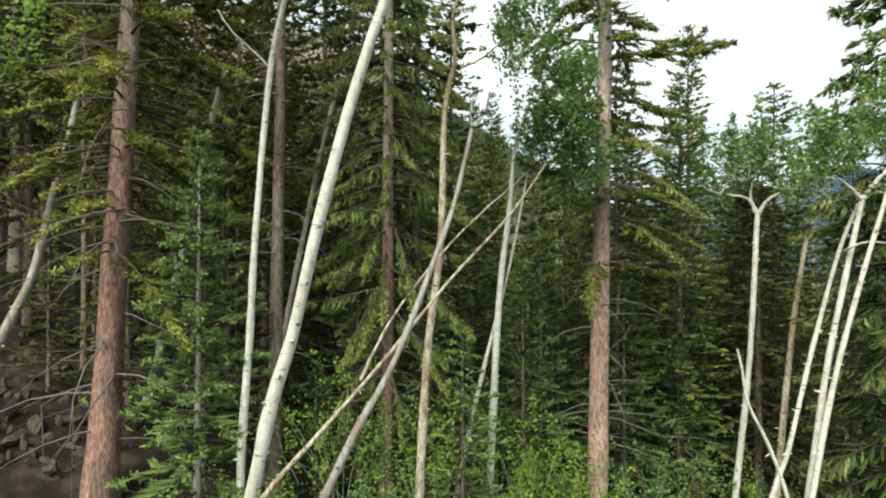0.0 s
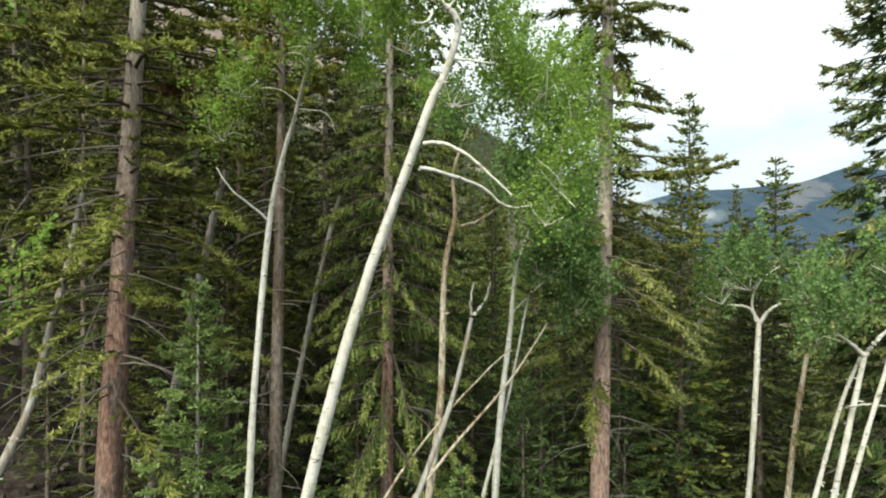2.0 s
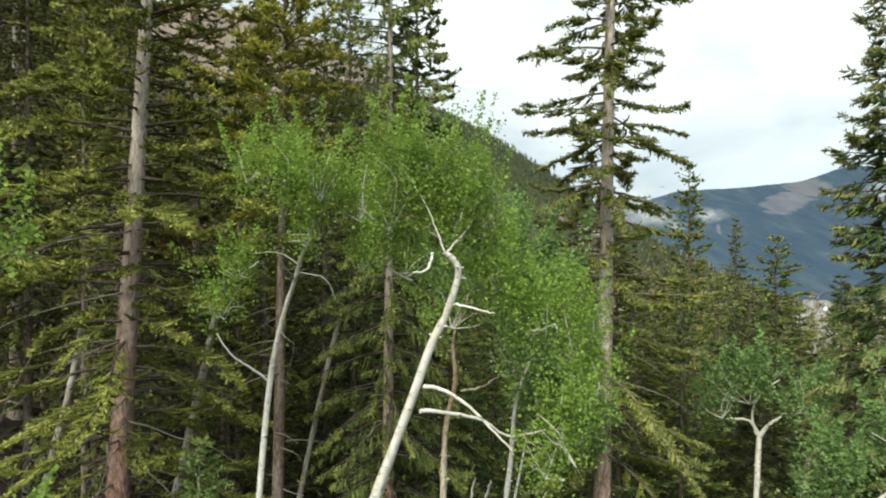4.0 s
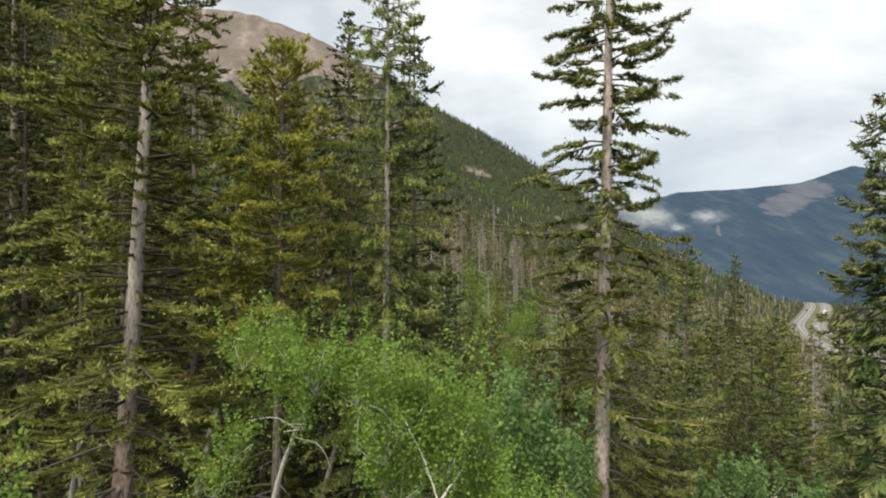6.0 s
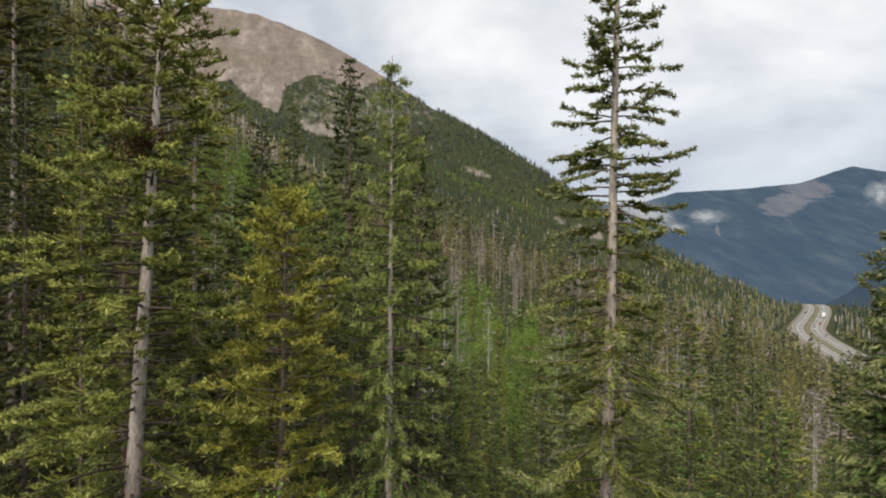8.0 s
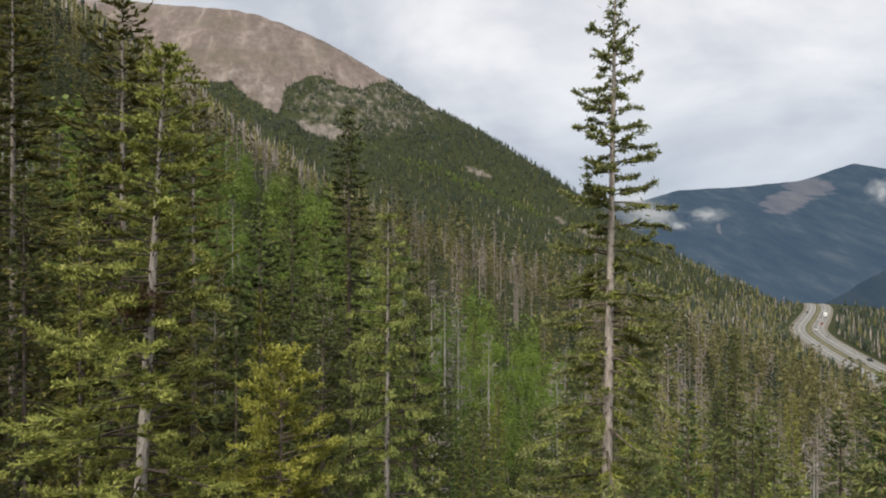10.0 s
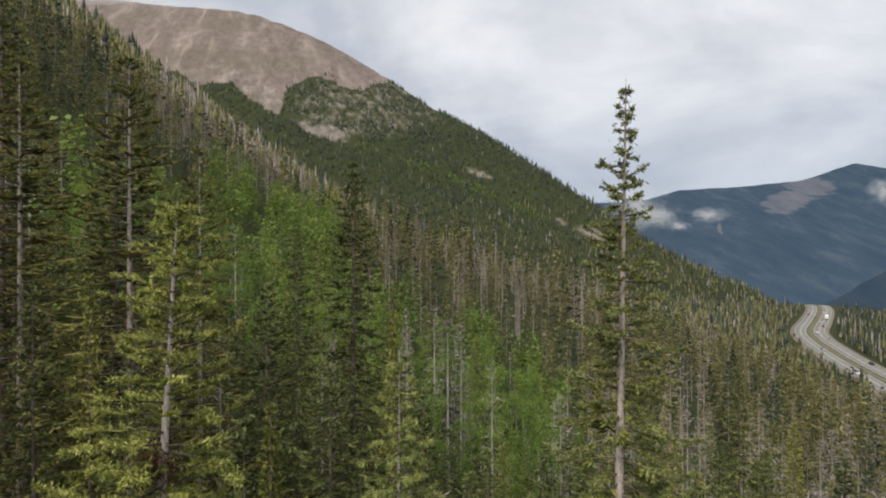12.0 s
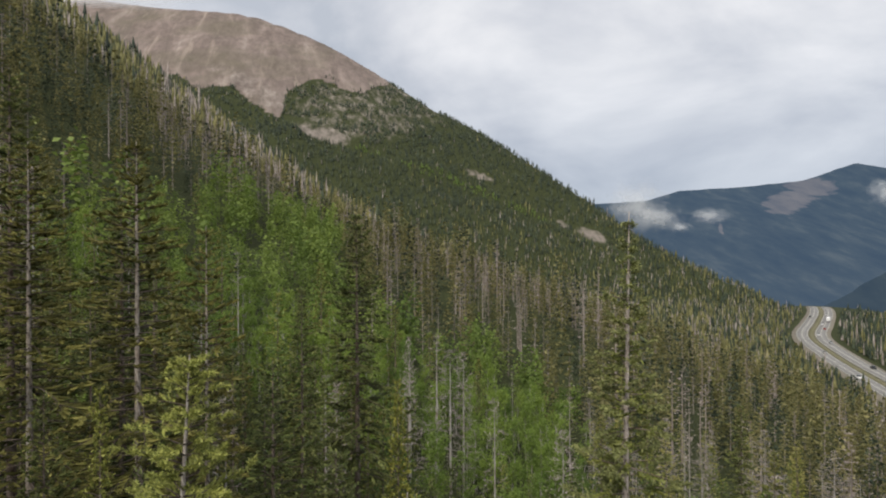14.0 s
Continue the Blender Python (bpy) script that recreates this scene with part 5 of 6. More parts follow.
for k, (key, (label, needle, wood, tall, bare, reach, taper, tips)) in enumerate(SPECS.items()):
    HILL[key] = [simple_conifer(label, needle, wood, 201 + 10 * k + j, tall, bare, reach * (1 - 0.12 * j), taper - 0.1 * j, tips=tips, droop=0.35 + 0.15 * j, **LOD) for j in range(2)]
SNAG = dict(edge=1, blade=0.3, wide=0.028, twig_w=0.036, tail=1.1, radius=0.085, droop=0.5)
HILL["grey"] = [simple_conifer("grey beetle-killed standing dead spruce", DEAD_NEAR, BARK_DEAD, 205 + j, 11, 1.4, 1.0 + 0.4 * j, 0.7, count=(90, 60, 120)[j], twig_step=(0.22, 0.3, 0.14)[j], **SNAG) for j in range(3)]
MID = dict(count=130, blade=0.13, wide=0.055, edge=1, twig_w=0.115, tail=1.0, twig_step=0.17, radius=0.09, core=350, clump=0.35)
HILL["near_dark"] = [simple_conifer("dark spruce filling the forest edge", NEEDLE_DARK, BARK_DARK, 211, 12, 0.8, 1.9, 0.85, tips=TIP_DARK, **MID)]
HILL["near_green"] = [simple_conifer("green spruce filling the forest edge", NEEDLE_GREEN, BARK_GREY, 212, 12, 0.8, 1.8, 0.8, tips=TIP_OLIVE, **MID)]


def hill_aspen(seed):
    rng = np.random.default_rng(seed)
    ob = new("aspen_tree")
    tb = Tubes(6)
    bow = rng.uniform(0.15, 0.4)
    tb.add(np.stack([bow * np.sin(np.linspace(0, 2, 14)), 0.1 * np.cos(np.linspace(0, 3, 14)), np.linspace(-0.4, 7.2, 14)], -1), np.linspace(0.05, 0.012, 14))
    cl = []
    for k in range(24):
        z = rng.uniform(1.6, 7.9)
        a, r = rng.random() * 6.28, rng.uniform(0.15, 1.0) * (1.25 - abs(z - 4.9) / 3.6)
        cl.append((r * np.cos(a), r * np.sin(a), z, 0.45, 0.45, 0.5, 120))
        tb.add(spline([(bow * 0.9, 0, z - 0.9), (0.5 * r * np.cos(a), 0.5 * r * np.sin(a), z - 0.5), (r * np.cos(a), r * np.sin(a), z)], 4), np.linspace(0.02, 0.006, 4))
    part_mesh("trunk", tb.mesh("trunk", BARK_DEAD), ob)
    v = leaf_cloud(cl, rng, 0.125, 0.17, 0.85)
    tagged(part_mesh("foliage", mesh_of("foliage", v, quads(len(v) // 4), LEAF_HILL), ob), kind="stuff")
    ob["height"], ob["free"] = 8.6, 1
    return tagged(ob, "bright green aspen in the hillside grove", "tree", "hillside aspens")


HILL["aspen"] = [hill_aspen(77), hill_aspen(78), hill_aspen(79)]


def put(ob, x, y, h, turn, wide):
    sz = h / ob["height"]
    m = pose(x, y, gz(x, y) - 0.1, 0, 0, turn) @ Matrix.Diagonal((sz * wide, sz * wide, sz, 1))
    if ob["free"]:
        ob["free"] = 0
    else:
        ob = copy_thing(ob, pose(0, 0, 0))
    ob.matrix_basis = m


GROVE = [(-50, 58), (-56, 110), (-54, 160), (-50, 215), (-38, 215), (-27, 165), (-20, 120), (-13, 100), (-4, 90), (6, 104), (16, 82), (12, 58), (8, 38), (-3, 37), (-12, 44), (-30, 48)]


def in_grove(x, y):
    """Inside the aspen grove, whose edge wanders."""
    x, y = np.asarray(x, float), np.asarray(y, float)
    x, y = x + 3.0 * fbm(x, y, 14, 2.2), y + 4.0 * fbm(x, y, 17, 6.1)
    odd = np.zeros(np.shape(x), bool)
    for (ax, ay), (bx, by) in zip(GROVE, GROVE[1:] + GROVE[:1]):
        odd ^= ((ay > y) != (by > y)) & (x < ax + (y - ay) * (bx - ax) / ((by - ay) or 1e-9))
    return odd


# trees that stand out on the slope: kind, x, y, height of the tip, width
MARKS = [("grey", -0.9, 51.3, 12.4, 1.3), ("grey", 0.2, 46.4, 11.9, 1.4), ("grey", 1.3, 49.0, 11.2, 1.2), ("grey", 3.2, 41.5, 9.3, 1.2), ("grey", 25.0, 46.0, 2.2, 1.4), ("grey", 26.4, 47.5, 1.9, 1.3), ("grey", 24.0, 48.5, 1.6, 1.3), ("grey", 36.5, 54.8, -1.0, 1.4),
         ("grey", 35.0, 56.5, -0.6, 1.3), ("grey", 38.2, 56.0, -1.8, 1.3), ("grey", 7.6, 40.0, 7.6, 1.1), ("grey", -3.0, 47.3, 12.7, 0.9), ("olive", 23.2, 43.0, 5.2, 1.0), ("olive", 30.0, 52.0, 2.4, 1.0),
         ("olive", 33.0, 57.0, 1.6, 1.0), ("olive", 12.5, 30.0, 6.2, 1.1), ("green", 21.0, 40.0, 4.0, 1.1), ("olive", -3.3, 30.0, 11.6, 1.0)]


def grow_hillside():
    rng = np.random.default_rng(9)
    spots = [(a[1], a[2]) for a in NEAR]
    for key, x, y, top, wide in MARKS:
        put(HILL[key][len(spots) % len(HILL[key])], x, y, top - gz(x, y), 40 * len(spots), wide)
        spots.append((x, y))
    for _ in range(11000):
        d = math.sqrt(rng.uniform(13.5 ** 2, 78 ** 2))
        az = rng.uniform(-0.76, 0.74)
        x, y = d * math.sin(az), d * math.cos(az)
        grove = d > 34 and bool(in_grove(x, y))
        gap = 1.5 + d * (0.014 if grove else 0.019)
        if any((x - p) ** 2 + (y - q) ** 2 < gap * gap for p, q in spots):
            continue
        spots.append((x, y))
        if d > 30 and rng.random() < (0.9 if grove else 0.10 if x < 4 else 0.06):
            put(HILL["aspen"][rng.integers(3)], x, y, rng.uniform(5.5, 9.0), rng.uniform(0, 360), rng.uniform(1.0, 1.4))
            continue
        dead = (0.27 if x > 8 and d > 30 else 0.06) + (0.25 if d > 40 and fbm(x, y, 22, 3.0) > 0.15 else 0)
        mixed = ["olive", "olive", "olive", "green", "yellow", "dark"] if x > 4 else ["dusk", "green", "dark", "dark", "dusk"]
        # dark kinds close by and uphill stand in for shade between the trees
        key = "grey" if rng.random() < dead else rng.choice(mixed if d > 40 or (x > 6 and d > 24) else ["green", "dark", "dark", "dark"] if x > -4 else ["dark", "dark", "dark", "dusk"])
        low = d < (36 if x > 5 else 26) and x > -4
        if low:
            # low growth between the tall stems; dark kinds downhill stand in for shaded understorey
            h = (rng.uniform(7.0, 9.2) if x < 4 else rng.uniform(6.4, 7.7)) - gz(x, y)
            key = key if key == "grey" else "near_dark" if x > 4 or rng.random() < 0.6 else "near_green"
        elif d < 45:
            h = rng.uniform(8.0, 12.5) if x < -2 else rng.uniform(5.5, 10.0)
        else:
            h = rng.uniform(6.0, 12.0) + (2.0 if x < -8 else 0)
        h *= 0.75 if key == "yellow" and not low else 1
        put(HILL[key][rng.integers(len(HILL[key]))], x, y, h, rng.uniform(0, 360), rng.uniform(1.3, 1.8) if low else rng.uniform(0.9, 1.3))


grow_hillside()


# ------------------------------------------------------------------ undergrowth and stones of the clearing
FIRS = []


def fir_copy(x, y, h, turn, dark=False):
    k = 1 if dark else 0
    while len(FIRS) < 2:
        i = len(FIRS)
        ob = conifer("young_fir", pose(0, 0, 0), "young fir in the undergrowth", NEEDLE_DARK if i else NEEDLE_FIR, BARK_GREY, "undergrowth firs", tips=TIP_DARK if i else TIP_FIR, seed=61 + i, height=4.5, bare=0.25, reach=1.15, taper=0.75, count=95,
                     radius=0.045, dead=0, droop=0.32, rise=0.1, gaps=0.2, blade=0.08, wide=0.026, twig_w=0.07, edge=2, twig_step=0.075, sides=6, core=200, limb_steps=3)
        ob["free"] = 1
        FIRS.append(ob)
    ob = FIRS[k]
    m = pose(x, y, gz(x, y) - 0.05, 0, 0, turn) @ Matrix.Scale(h / 4.5, 4)
    if ob["free"]:
        ob["free"] = 0
    else:
        ob = copy_thing(ob, pose(0, 0, 0))
    ob.matrix_basis = m


for x, y, h, dark in [(-6.9, 10.6, 3.2, 1), (-5.4, 10.4, 4.6, 1), (-3.9, 9.9, 3.4, 0), (-2.0, 9.6, 2.6, 0), (-1.5, 10.8, 5.0, 0), (-0.2, 10.0, 4.8, 0), (0.3, 8.6, 4.0, 0), (1.4, 10.4, 5.2, 0), (1.9, 9.2, 2.2, 0), (3.5, 11.6, 5.6, 0),
                       (4.2, 9.9, 2.8, 1), (4.7, 12.0, 4.8, 0), (6.6, 9.5, 3.0, 0), (7.3, 11.9, 5.0, 1), (8.6, 11.0, 4.2, 0), (2.3, 12.6, 5.4, 0), (0.6, 12.0, 6.4, 0), (1.9, 11.6, 6.0, 0), (-3.1, 11.3, 5.6, 1), (-4.6, 13.0, 6.4, 1), (-7.8, 13.6, 6.0, 1), (6.0, 14.5, 5.4, 0), (9.6, 13.2, 5.6, 1), (-2.2, 14.6, 7.0, 1), (3.3, 14.4, 6.0, 1)]:
    fir_copy(x, y, h, x * 97 % 360, bool(dark))


def shrub(x, y, h, seed, leaf, label):
    rng = np.random.default_rng(seed)
    ob = new("shrub")
    tb = Tubes(5)
    cl = []
    for k in range(9):
        a, r = rng.random() * 6.28, rng.uniform(0.1, 0.55) * h * 0.7
        tip = np.array([r * np.cos(a), r * np.sin(a), h * rng.uniform(0.55, 1.0)])
        tb.add(spline([(0.03 * np.cos(a), 0.03 * np.sin(a), -0.15), tip * np.array([0.35, 0.35, 0.55]), tip], 8), np.linspace(0.012, 0.004, 8))
        cl.append((tip[0], tip[1], tip[2] * 0.92, 0.22 * h, 0.22 * h, 0.3 * h, 110))
    tagged(part_mesh("stemwork", tb.mesh("stemwork", BARK_DEAD), ob), kind="stuff")
    v = leaf_cloud(cl, rng, 0.05, 0.12, 1.5)
    tagged(part_mesh("foliage", mesh_of("foliage", v, quads(len(v) // 4), leaf), ob), kind="stuff")
    ob.matrix_basis = pose(x, y, gz(x, y))
    return tagged(ob, label, "shrub", "undergrowth shrubs")


for k, (x, y, h) in enumerate([(3.2, 10.0, 2.4), (1.6, 8.7, 1.9), (2.0, 9.6, 2.3), (-0.9, 8.3, 1.7), (3.6, 9.0, 1.6), (-2.2, 7.2, 1.2), (0.9, 7.9, 1.3), (4.9, 9.9, 2.0), (1.0, 10.6, 2.6), (2.9, 8.2, 1.2), (1.3, 9.1, 2.8), (5.9, 11.3, 2.8), (4.0, 11.0, 2.6), (-1.5, 9.0, 2.4), (-0.3, 9.0, 2.2)]):
    shrub(x, y, h, 300 + k, LEAF_ASPEN if k % 3 else LEAF_BLUE, "leafy green willow shrub on the forest floor")


def stone_mesh(seed):
    rng = np.random.default_rng(seed)
    bm = bmesh.new()
    bmesh.ops.create_icosphere(bm, subdivisions=2, radius=1.0)
    cuts = rng.standard_normal((9, 3))
    cuts /= np.linalg.norm(cuts, axis=1)[:, None]
    for v in bm.verts:
        p = np.array(v.co)
        for c in cuts:
            k = p @ c
            if k > 0.45:
                p = p - c * (k - 0.45) * 0.95
        v.co = p * (1 + 0.05 * rng.standard_normal())
    me = bpy.data.meshes.new("stone")
    bm.to_mesh(me)
    bm.free()
    me.materials.append(ROCK)
    return me


STONES = [stone_mesh(k) for k in range(5)]


def scatter_stones():
    rng = np.random.default_rng(55)
    for k in range(240):
        x, y = (rng.uniform(-9.5, -5.2), rng.uniform(9.2, 13.5)) if k < 110 else (rng.uniform(-7.6, -5.0), rng.uniform(7.0, 10.2))
        sz = 0.03 + 0.13 * rng.random() ** 2 if k % 9 else rng.uniform(0.16, 0.32)
        ob = new("stone", STONES[k % 5])
        ob.matrix_basis = pose(x, y, gz(x, y) + sz * 0.05, *rng.uniform(0, 360, 3)) @ Matrix.Diagonal((sz * 1.3, sz, sz * 0.75, 1))
        tagged(ob, "angular grey-brown stone on the dirt bank", "stone", "stones on the bank")


scatter_stones()


def cones(x, y, z, h, r, tiers, sides, rng):
    """Many small ragged conifers as stacked skirts."""
    n = len(x)
    vs, fs, start = [], [], 0
    for k in range(tiers):
        f0 = 0.12 + 0.78 * k / tiers
        f1 = min(1.0, f0 + 1.5 / (tiers + 0.5))
        rad = r * (1 - f0) ** 0.8 + 0.1
        ang = rng.random(n)[:, None] * 6.28 + np.arange(sides)[None] * 6.283 / sides + rng.normal(0, 0.15, (n, sides))
        rr = rad[:, None] * rng.uniform(0.3, 1.5, (n, sides))
        ring = np.stack([x[:, None] + rr * np.cos(ang), y[:, None] + rr * np.sin(ang), (z + h * f0)[:, None] + h[:, None] * rng.uniform(-0.07, 0.05, (n, sides))], -1)
        tip = np.stack([x, y, z + h * f1], -1)[:, None]
        vs.append(np.concatenate([ring, tip], 1).reshape(-1, 3))
        b = np.arange(n)[:, None] * (sides + 1) + start
        i = np.arange(sides)[None]
        fs.append(np.stack([b + i, b + (i + 1) % sides, np.broadcast_to(b + sides, (n, sides))], -1).reshape(-1, 3))
        start += n * (sides + 1)
    return np.concatenate(vs), np.concatenate(fs)


def template(seed, kind):
    """A light conifer or aspen of unit height for the joined forest."""
    if kind == "dead":
        _t, _l, _d, v, _s = conifer_parts(seed=seed, height=10.0, bare=1.0, reach=0.8, taper=0.7, count=40, least=2, twig_step=9.0, edge=0, twig_w=0.10, tail=1.8, dead=0, sides=3, blade=0.3, wide=0.05)
        trunk = np.array([[-0.10, 0, 0], [0.10, 0, 0], [0.02, 0, 10.0], [-0.02, 0, 10.0], [0, -0.10, 0], [0, 0.10, 0], [0, 0.02, 10.0], [0, -0.02, 10.0]])
        v = np.concatenate([v, trunk])
    elif kind == "aspen":
        rng = np.random.default_rng(seed)
        cl = [(0.9 * np.cos(k * 2.4) * (k % 4) / 3, 0.9 * np.sin(k * 2.4) * (k % 4) / 3, 3.0 + 0.55 * k, 0.9, 0.9, 0.9, 16) for k in range(11)]
        v = leaf_cloud(cl, rng, 0.42, 0.3, 1.0)
    elif kind == "near":
        _t, _l, _d, v, _s = conifer_parts(seed=seed, height=10.0, bare=0.8, reach=1.3, taper=0.8, count=60, least=2, twig_step=1.2, edge=0, twig_w=0.30, tail=1.5, dead=0, sides=3, core=30, blade=0.4, wide=0.16, gaps=0.4)
    else:
        _t, _l, _d, v, _s = conifer_parts(seed=seed, height=10.0, bare=1.0, reach=1.3, taper=0.8, count=40, least=1, twig_step=9.0, edge=0, twig_w=0.5, tail=1.9, dead=0, sides=3, core=12, blade=0.5, wide=0.26)
    return v / 10.0


def joined(x, y, z, h, wide, tone, shapes, rng):
    out, tones = [], []
    pick = rng.integers(0, len(shapes), len(x))
    for k, v in enumerate(shapes):
        i = np.nonzero(pick == k)[0]
        a = rng.random(len(i)) * 6.283
        ca, sa = np.cos(a)[:, None], np.sin(a)[:, None]
        q = v[None] * h[i][:, None, None]
        wx = wide[i][:, None]
        out.append(np.stack([x[i][:, None] + wx * (q[..., 0] * ca - q[..., 1] * sa), y[i][:, None] + wx * (q[..., 0] * sa + q[..., 1] * ca), z[i][:, None] + q[..., 2]], -1).reshape(-1, 3))
        tones.append(np.repeat(tone[i], len(v)))
    return np.concatenate(out), np.concatenate(tones)


# green patches of low aspens on the far slope: bearing, rise, half width, half height, tilt
GREEN_PATCHES = [(-0.02, 0.125, 0.045, 0.009, -0.35), (0.03, 0.105, 0.05, 0.007, -0.4), (-0.14, 0.165, 0.03, 0.006, -0.3), (0.13, 0.062, 0.05, 0.006, -0.45)]


def far_forest():
    rng = np.random.default_rng(21)
    n1, n2 = 4200, 105000
    d = np.concatenate([np.sqrt(rng.uniform(76 ** 2, 260 ** 2, n1)), 260 + (1750 - 260) * rng.random(n2) ** 1.1])
    az = rng.uniform(-0.78, 0.80, n1 + n2)
    x, y = d * np.sin(az), d * np.cos(az)
    z = terrain(x, y)
    hill, _away = ridge_height(x, y)
    slope = (z > hill + 10) & (d < 700)
    bearing, rise = x / y, (z - 18.5) / y
    bare, stony = slope_cover(x, y, z)
    n = n1 + n2
    keep = (d < 260) | (rng.random(n) < np.clip(0.7 + d / 2500, 0, 1))
    keep &= rng.random(n) > bare * 1.02
    keep &= (stony < 0.25) | ((stony < 0.5) & (bare < 0.5) & (fbm(x, z, 24, 3.0) > -0.08))
    keep &= ~((fbm(x, y, 55, 7.0) > 0.72) & (d > 700) & (z > 90))
    dist, _zr = road_near(x, y)
    keep &= dist > 17
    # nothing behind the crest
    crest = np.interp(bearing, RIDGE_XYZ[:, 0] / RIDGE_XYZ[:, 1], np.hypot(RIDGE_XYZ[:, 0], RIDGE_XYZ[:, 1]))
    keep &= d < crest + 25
    x, y, z, d, slope, bearing, rise, stony = (a[keep] for a in (x, y, z, d, slope, bearing, rise, stony))
    n = len(x)
    h = rng.uniform(5.5, 12.5, n) * np.where(z > 220, 0.8, 1.0) * np.where(rng.random(n) < 0.12, 1.45, 1.0) * np.where(slope & (bearing < -0.25), rng.uniform(0.6, 1.25, n), 1.0) * np.interp(d, [200, 320], [1.0, 0.78])
    r = h * rng.uniform(0.07, 0.13, n) * np.where(d > 420, 1.35, 1.0) * np.where(z > 190, 1.5, 1.0)
    patch = np.zeros(n, bool)
    for cb, cr, wb, wr, tilt in GREEN_PATCHES:
        patch |= (np.hypot((bearing - cb) / wb, (rise - cr - tilt * (bearing - cb)) / wr) + 0.5 * fbm(x, z, 25, 1.0) < 1) & (d > 500)
    grove = in_grove(x, y) & (rng.random(n) < 0.92) | patch & (rng.random(n) < 0.7)
    drift = fbm(x, y, 60, 3.3) + 0.5 * fbm(x, y, 22, 1.3)
    share = 0.17 + 0.16 * drift
    share = share + np.where((bearing < -0.22) & (bearing > -0.47) & (d > 140) & slope, 0.38, 0) + np.where((bearing > -0.12) & (bearing < 0.3) & (d > 95) & (d < 300), 0.10, 0)
    share = np.where(slope, share, np.interp(rise, [-0.05, 0.08], [0.14, 0.03]))
    dead = ~grove & (rng.random(n) < share)
    warm = np.where(slope, np.where(bearing < -0.4, 0.8, 0.82), np.interp(rise, [-0.06, 0.0, 0.10], [0.62, 0.40, 0.03])) + 0.12 * drift
    warm = warm * np.interp(d, [240, 520], [0.9, 0.55]) * np.where((bearing > 0.6) & (d > 300), 0.45, 1.0)
    brown = ~grove & ~dead & (rng.random(n) < warm)
    tone = np.clip(rng.normal(0.5, 0.27, n), 0, 1) * np.interp(d, [200, 320], [1.0, 0.5]) * np.where(patch, 0.3, 1.0)
    out = [("far_forest", ~grove & ~dead & ~brown, FAR_NEEDLE, "dark green spruce forest on the mountainside", "live"), ("far_forest_olive", brown, FAR_OLIVE, "olive and brownish lodgepole forest", "live"),
           ("dead_forest", dead, DEAD_FAR, "grey beetle-killed trees among the forest", "dead"), ("aspen_forest", grove, LEAF_FAR, "green aspen groves on the slope", "aspen")]
    for name, sel, mat, label, kind in out:
        V, tones, tris, boxes, st = [], [], [], [], 0
        for lo, hi, shape in ((0, 150, "near" if kind == "live" else kind), (150, 260, kind)):
            m = sel & (d >= lo) & (d < hi)
            if m.any():
                v, tn = joined(x[m], y[m], z[m], h[m] * (0.85 if kind == "aspen" else 1), rng.uniform(0.9, 1.4, m.sum()), tone[m], [template(400 + 7 * len(shape) + k, shape) for k in range(4)], rng)
                V.append(v)
                tones.append(tn)
                boxes.append(quads(len(v) // 4, st))
                st += len(v)
        for lo, hi, tiers, sides in ((260, 420, 3, 5), (420, 3000, 2, 4)):
            m = sel & (d >= lo) & (d < hi)
            if m.any():
                k = {"dead": 0.45, "aspen": 1.4, "live": 1.0}[kind]
                v, f = cones(x[m], y[m], z[m], h[m] * (0.75 if kind == "aspen" else 1), r[m] * k, tiers, sides, rng)
                V.append(v)
                tones.append(np.tile(np.repeat(tone[m], sides + 1), tiers))
                tris.append(f + st)
                st += len(v)
        me = mesh_of(name, np.concatenate(V), boxes + tris, mat)
        add_values(me, "tone", np.concatenate(tones))
        tagged(new(name, me), label, "forest", kind="stuff")


FAR_NEEDLE = needles("needles_far", (0.018, 0.028, 0.019), (0.040, 0.055, 0.034), (0.080, 0.097, 0.055), 0.2, True)
FAR_OLIVE = needles("needles_far_olive", (0.098, 0.096, 0.036), (0.185, 0.176, 0.072), (0.275, 0.255, 0.113), 0.40, True)
far_forest()


# ------------------------------------------------------------------ traffic on the highway
def paint(name, colour):
    m, tr, b = base_material(name)
    b.inputs["Base Color"].default_value = (*colour, 1)
    b.inputs["Roughness"].default_value = 0.35
    return m


CAR_PAINTS = [paint("white_paint", (0.7, 0.7, 0.7)), paint("dark_paint", (0.05, 0.055, 0.06)), paint("silver_paint", (0.4, 0.41, 0.42)), paint("red_paint", (0.35, 0.05, 0.04))]
GLASS_DARK, RUBBER = paint("tinted_glass", (0.02, 0.025, 0.03)), paint("tyre_rubber", (0.02, 0.02, 0.02))


def box_mesh(name, size, at, mat, top=1.0, bevel=0.08):
    bm = bmesh.new()
    bmesh.ops.create_cube(bm, size=1.0)
    for v in bm.verts:
        k = top if v.co.z > 0 else 1.0
        v.co = Vector((v.co.x * size[0] * k, v.co.y * size[1] * (k if k == 1 else (k + 1) / 2), v.co.z * size[2])) + Vector(at)
    bmesh.ops.bevel(bm, geom=bm.edges[:], offset=bevel, segments=2, affect="EDGES")
    me = bpy.data.meshes.new(name)
    bm.to_mesh(me)
    bm.free()
    me.materials.append(mat)
    return me


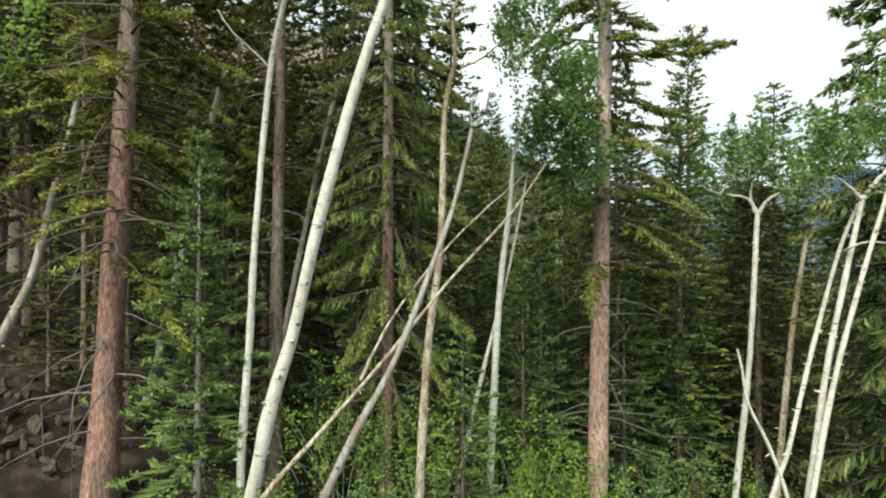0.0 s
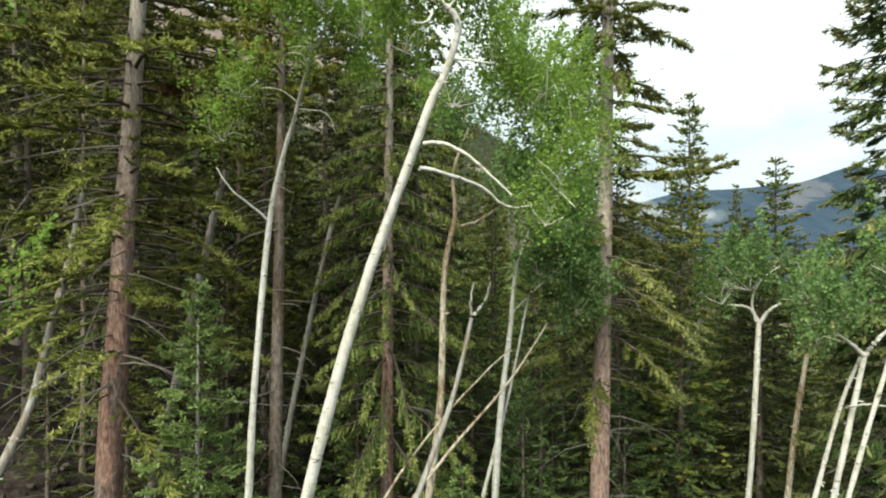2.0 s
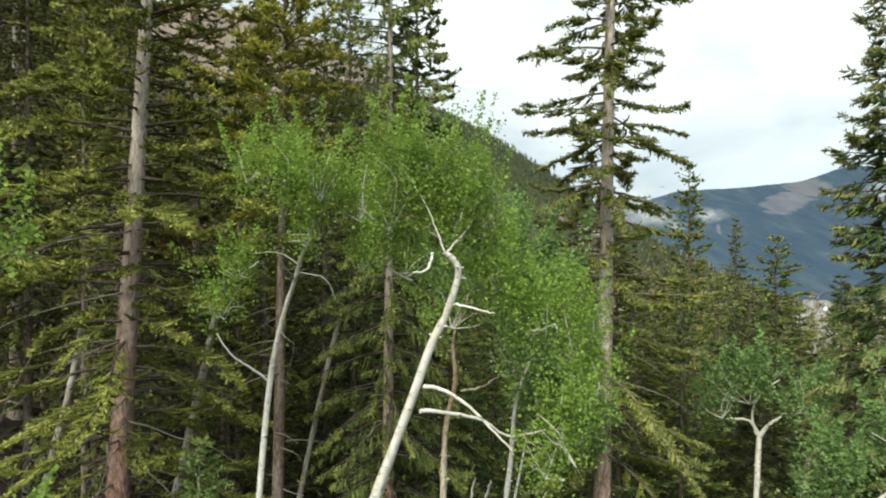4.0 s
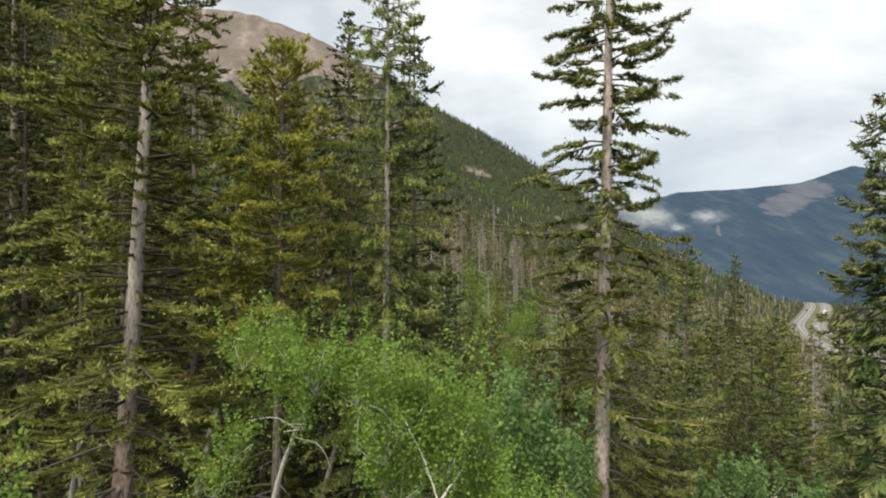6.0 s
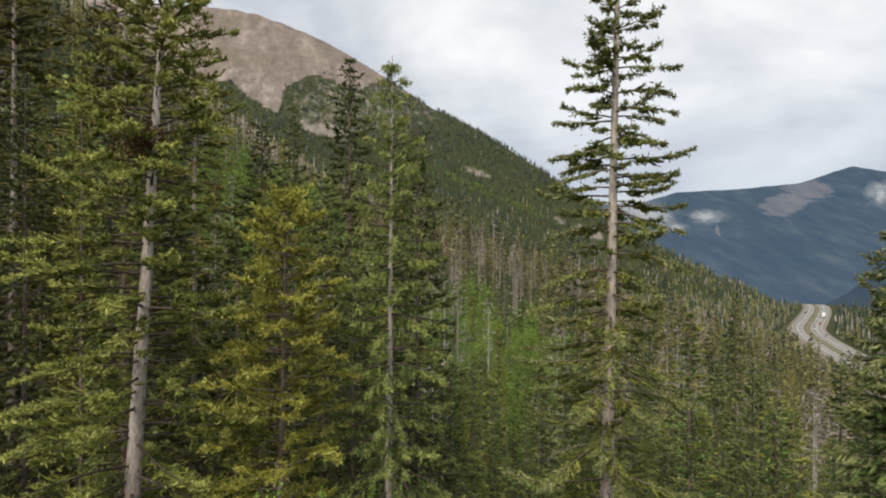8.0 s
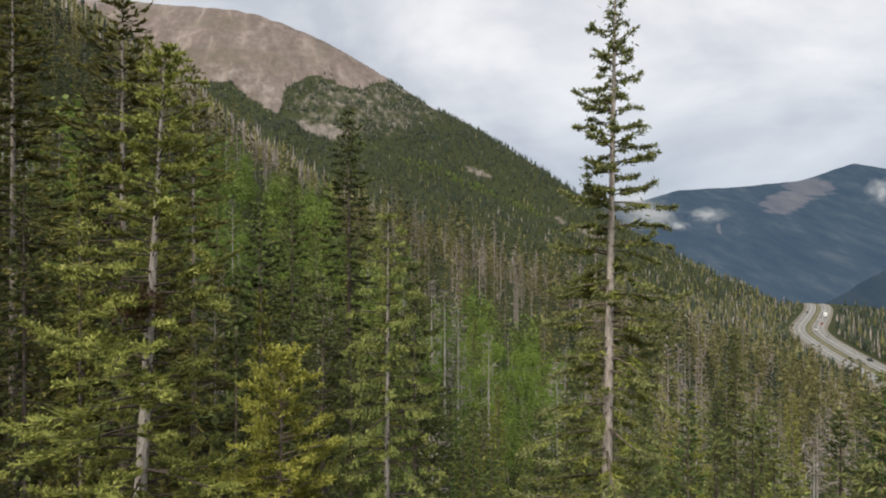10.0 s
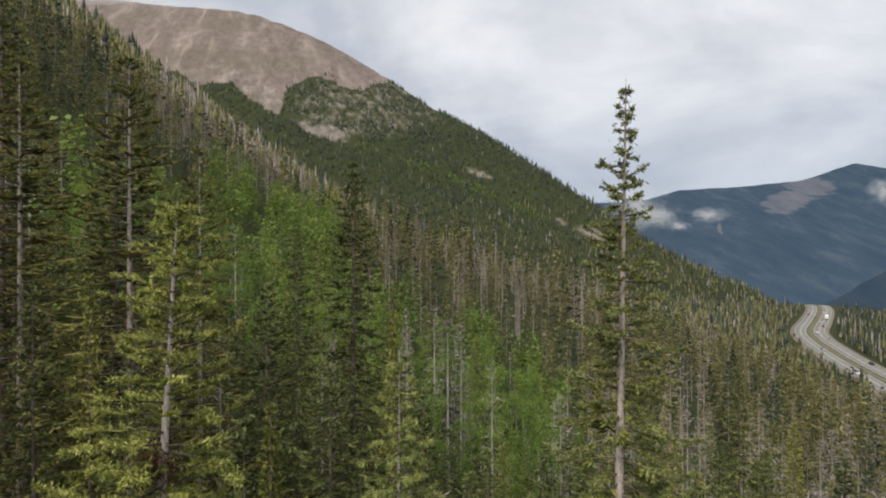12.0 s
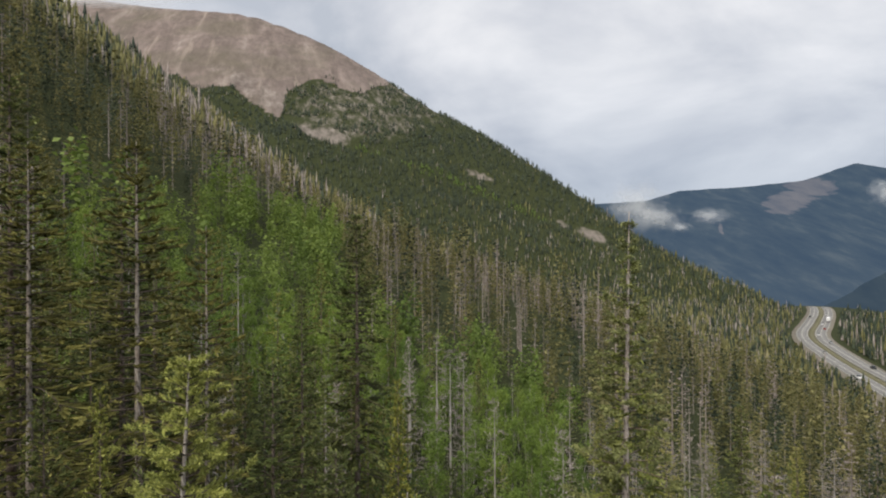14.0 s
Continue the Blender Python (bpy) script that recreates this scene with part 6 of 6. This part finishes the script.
def wheel_mesh(x, y, r):
    bm = bmesh.new()
    bmesh.ops.create_cone(bm, cap_ends=True, segments=14, radius1=r, radius2=r, depth=0.24, matrix=Matrix.Translation((x, y, r)) @ Matrix.Rotation(radians(90), 4, "Y"))
    me = bpy.data.meshes.new("wheel")
    bm.to_mesh(me)
    bm.free()
    me.materials.append(RUBBER)
    return me


def vehicle(kind, mat):
    ob = new(kind)
    if kind == "car":
        part_mesh("body", box_mesh("body", (1.85, 4.6, 0.75), (0, 0, 0.72), mat, 0.96, 0.15), ob)
        part_mesh("cabin", box_mesh("cabin", (1.6, 2.5, 0.6), (0, -0.15, 1.36), GLASS_DARK, 0.8, 0.1), ob, "dark tinted windows")
        spots = [(-0.85, 1.4, 0.33), (0.85, 1.4, 0.33), (-0.85, -1.4, 0.33), (0.85, -1.4, 0.33)]
    else:
        part_mesh("trailer", box_mesh("trailer", (2.5, 11.0, 2.7), (0, -2.5, 2.45), mat, 1.0, 0.06), ob)
        part_mesh("cab", box_mesh("cab", (2.4, 2.3, 2.6), (0, 4.6, 1.9), CAR_PAINTS[2], 0.94, 0.15), ob)
        spots = [(sx * 1.05, yy, 0.5) for sx in (-1, 1) for yy in (4.8, 1.8, -5.2, -6.6)]
    for x, y, r in spots:
        part_mesh("wheel", wheel_mesh(x, y, r), ob)
    return tagged(ob, {"car": "small car on the valley highway", "lorry": "white lorry on the valley highway"}[kind], kind, "highway traffic")


def traffic():
    line, side, zc = ROAD
    made = {}
    for k, (i, off, kind, c) in enumerate([(20, 4.5, "car", 0), (28, 7.9, "car", 1), (34, -4.5, "car", 2), (40, 7.9, "car", 2), (45, 4.5, "car", 0), (50, 7.9, "car", 3), (54, 4.5, "car", 0), (58, 7.9, "lorry", 0), (62, -7.9, "car", 1), (66, 4.5, "car", 0), (24, -7.9, "car", 0)]):
        p = line[i] + side[i] * off
        d = line[i + 1] - line[i]
        turn = math.degrees(math.atan2(-d[0], d[1]))
        m = pose(p[0], p[1], zc[i] + 0.27, 0, 0, turn + (180 if off < 0 else 0))
        key = (kind, c)
        if key in made:
            copy_thing(made[key], m)
        else:
            made[key] = vehicle(kind, CAR_PAINTS[c])
            made[key].matrix_basis = m


traffic()
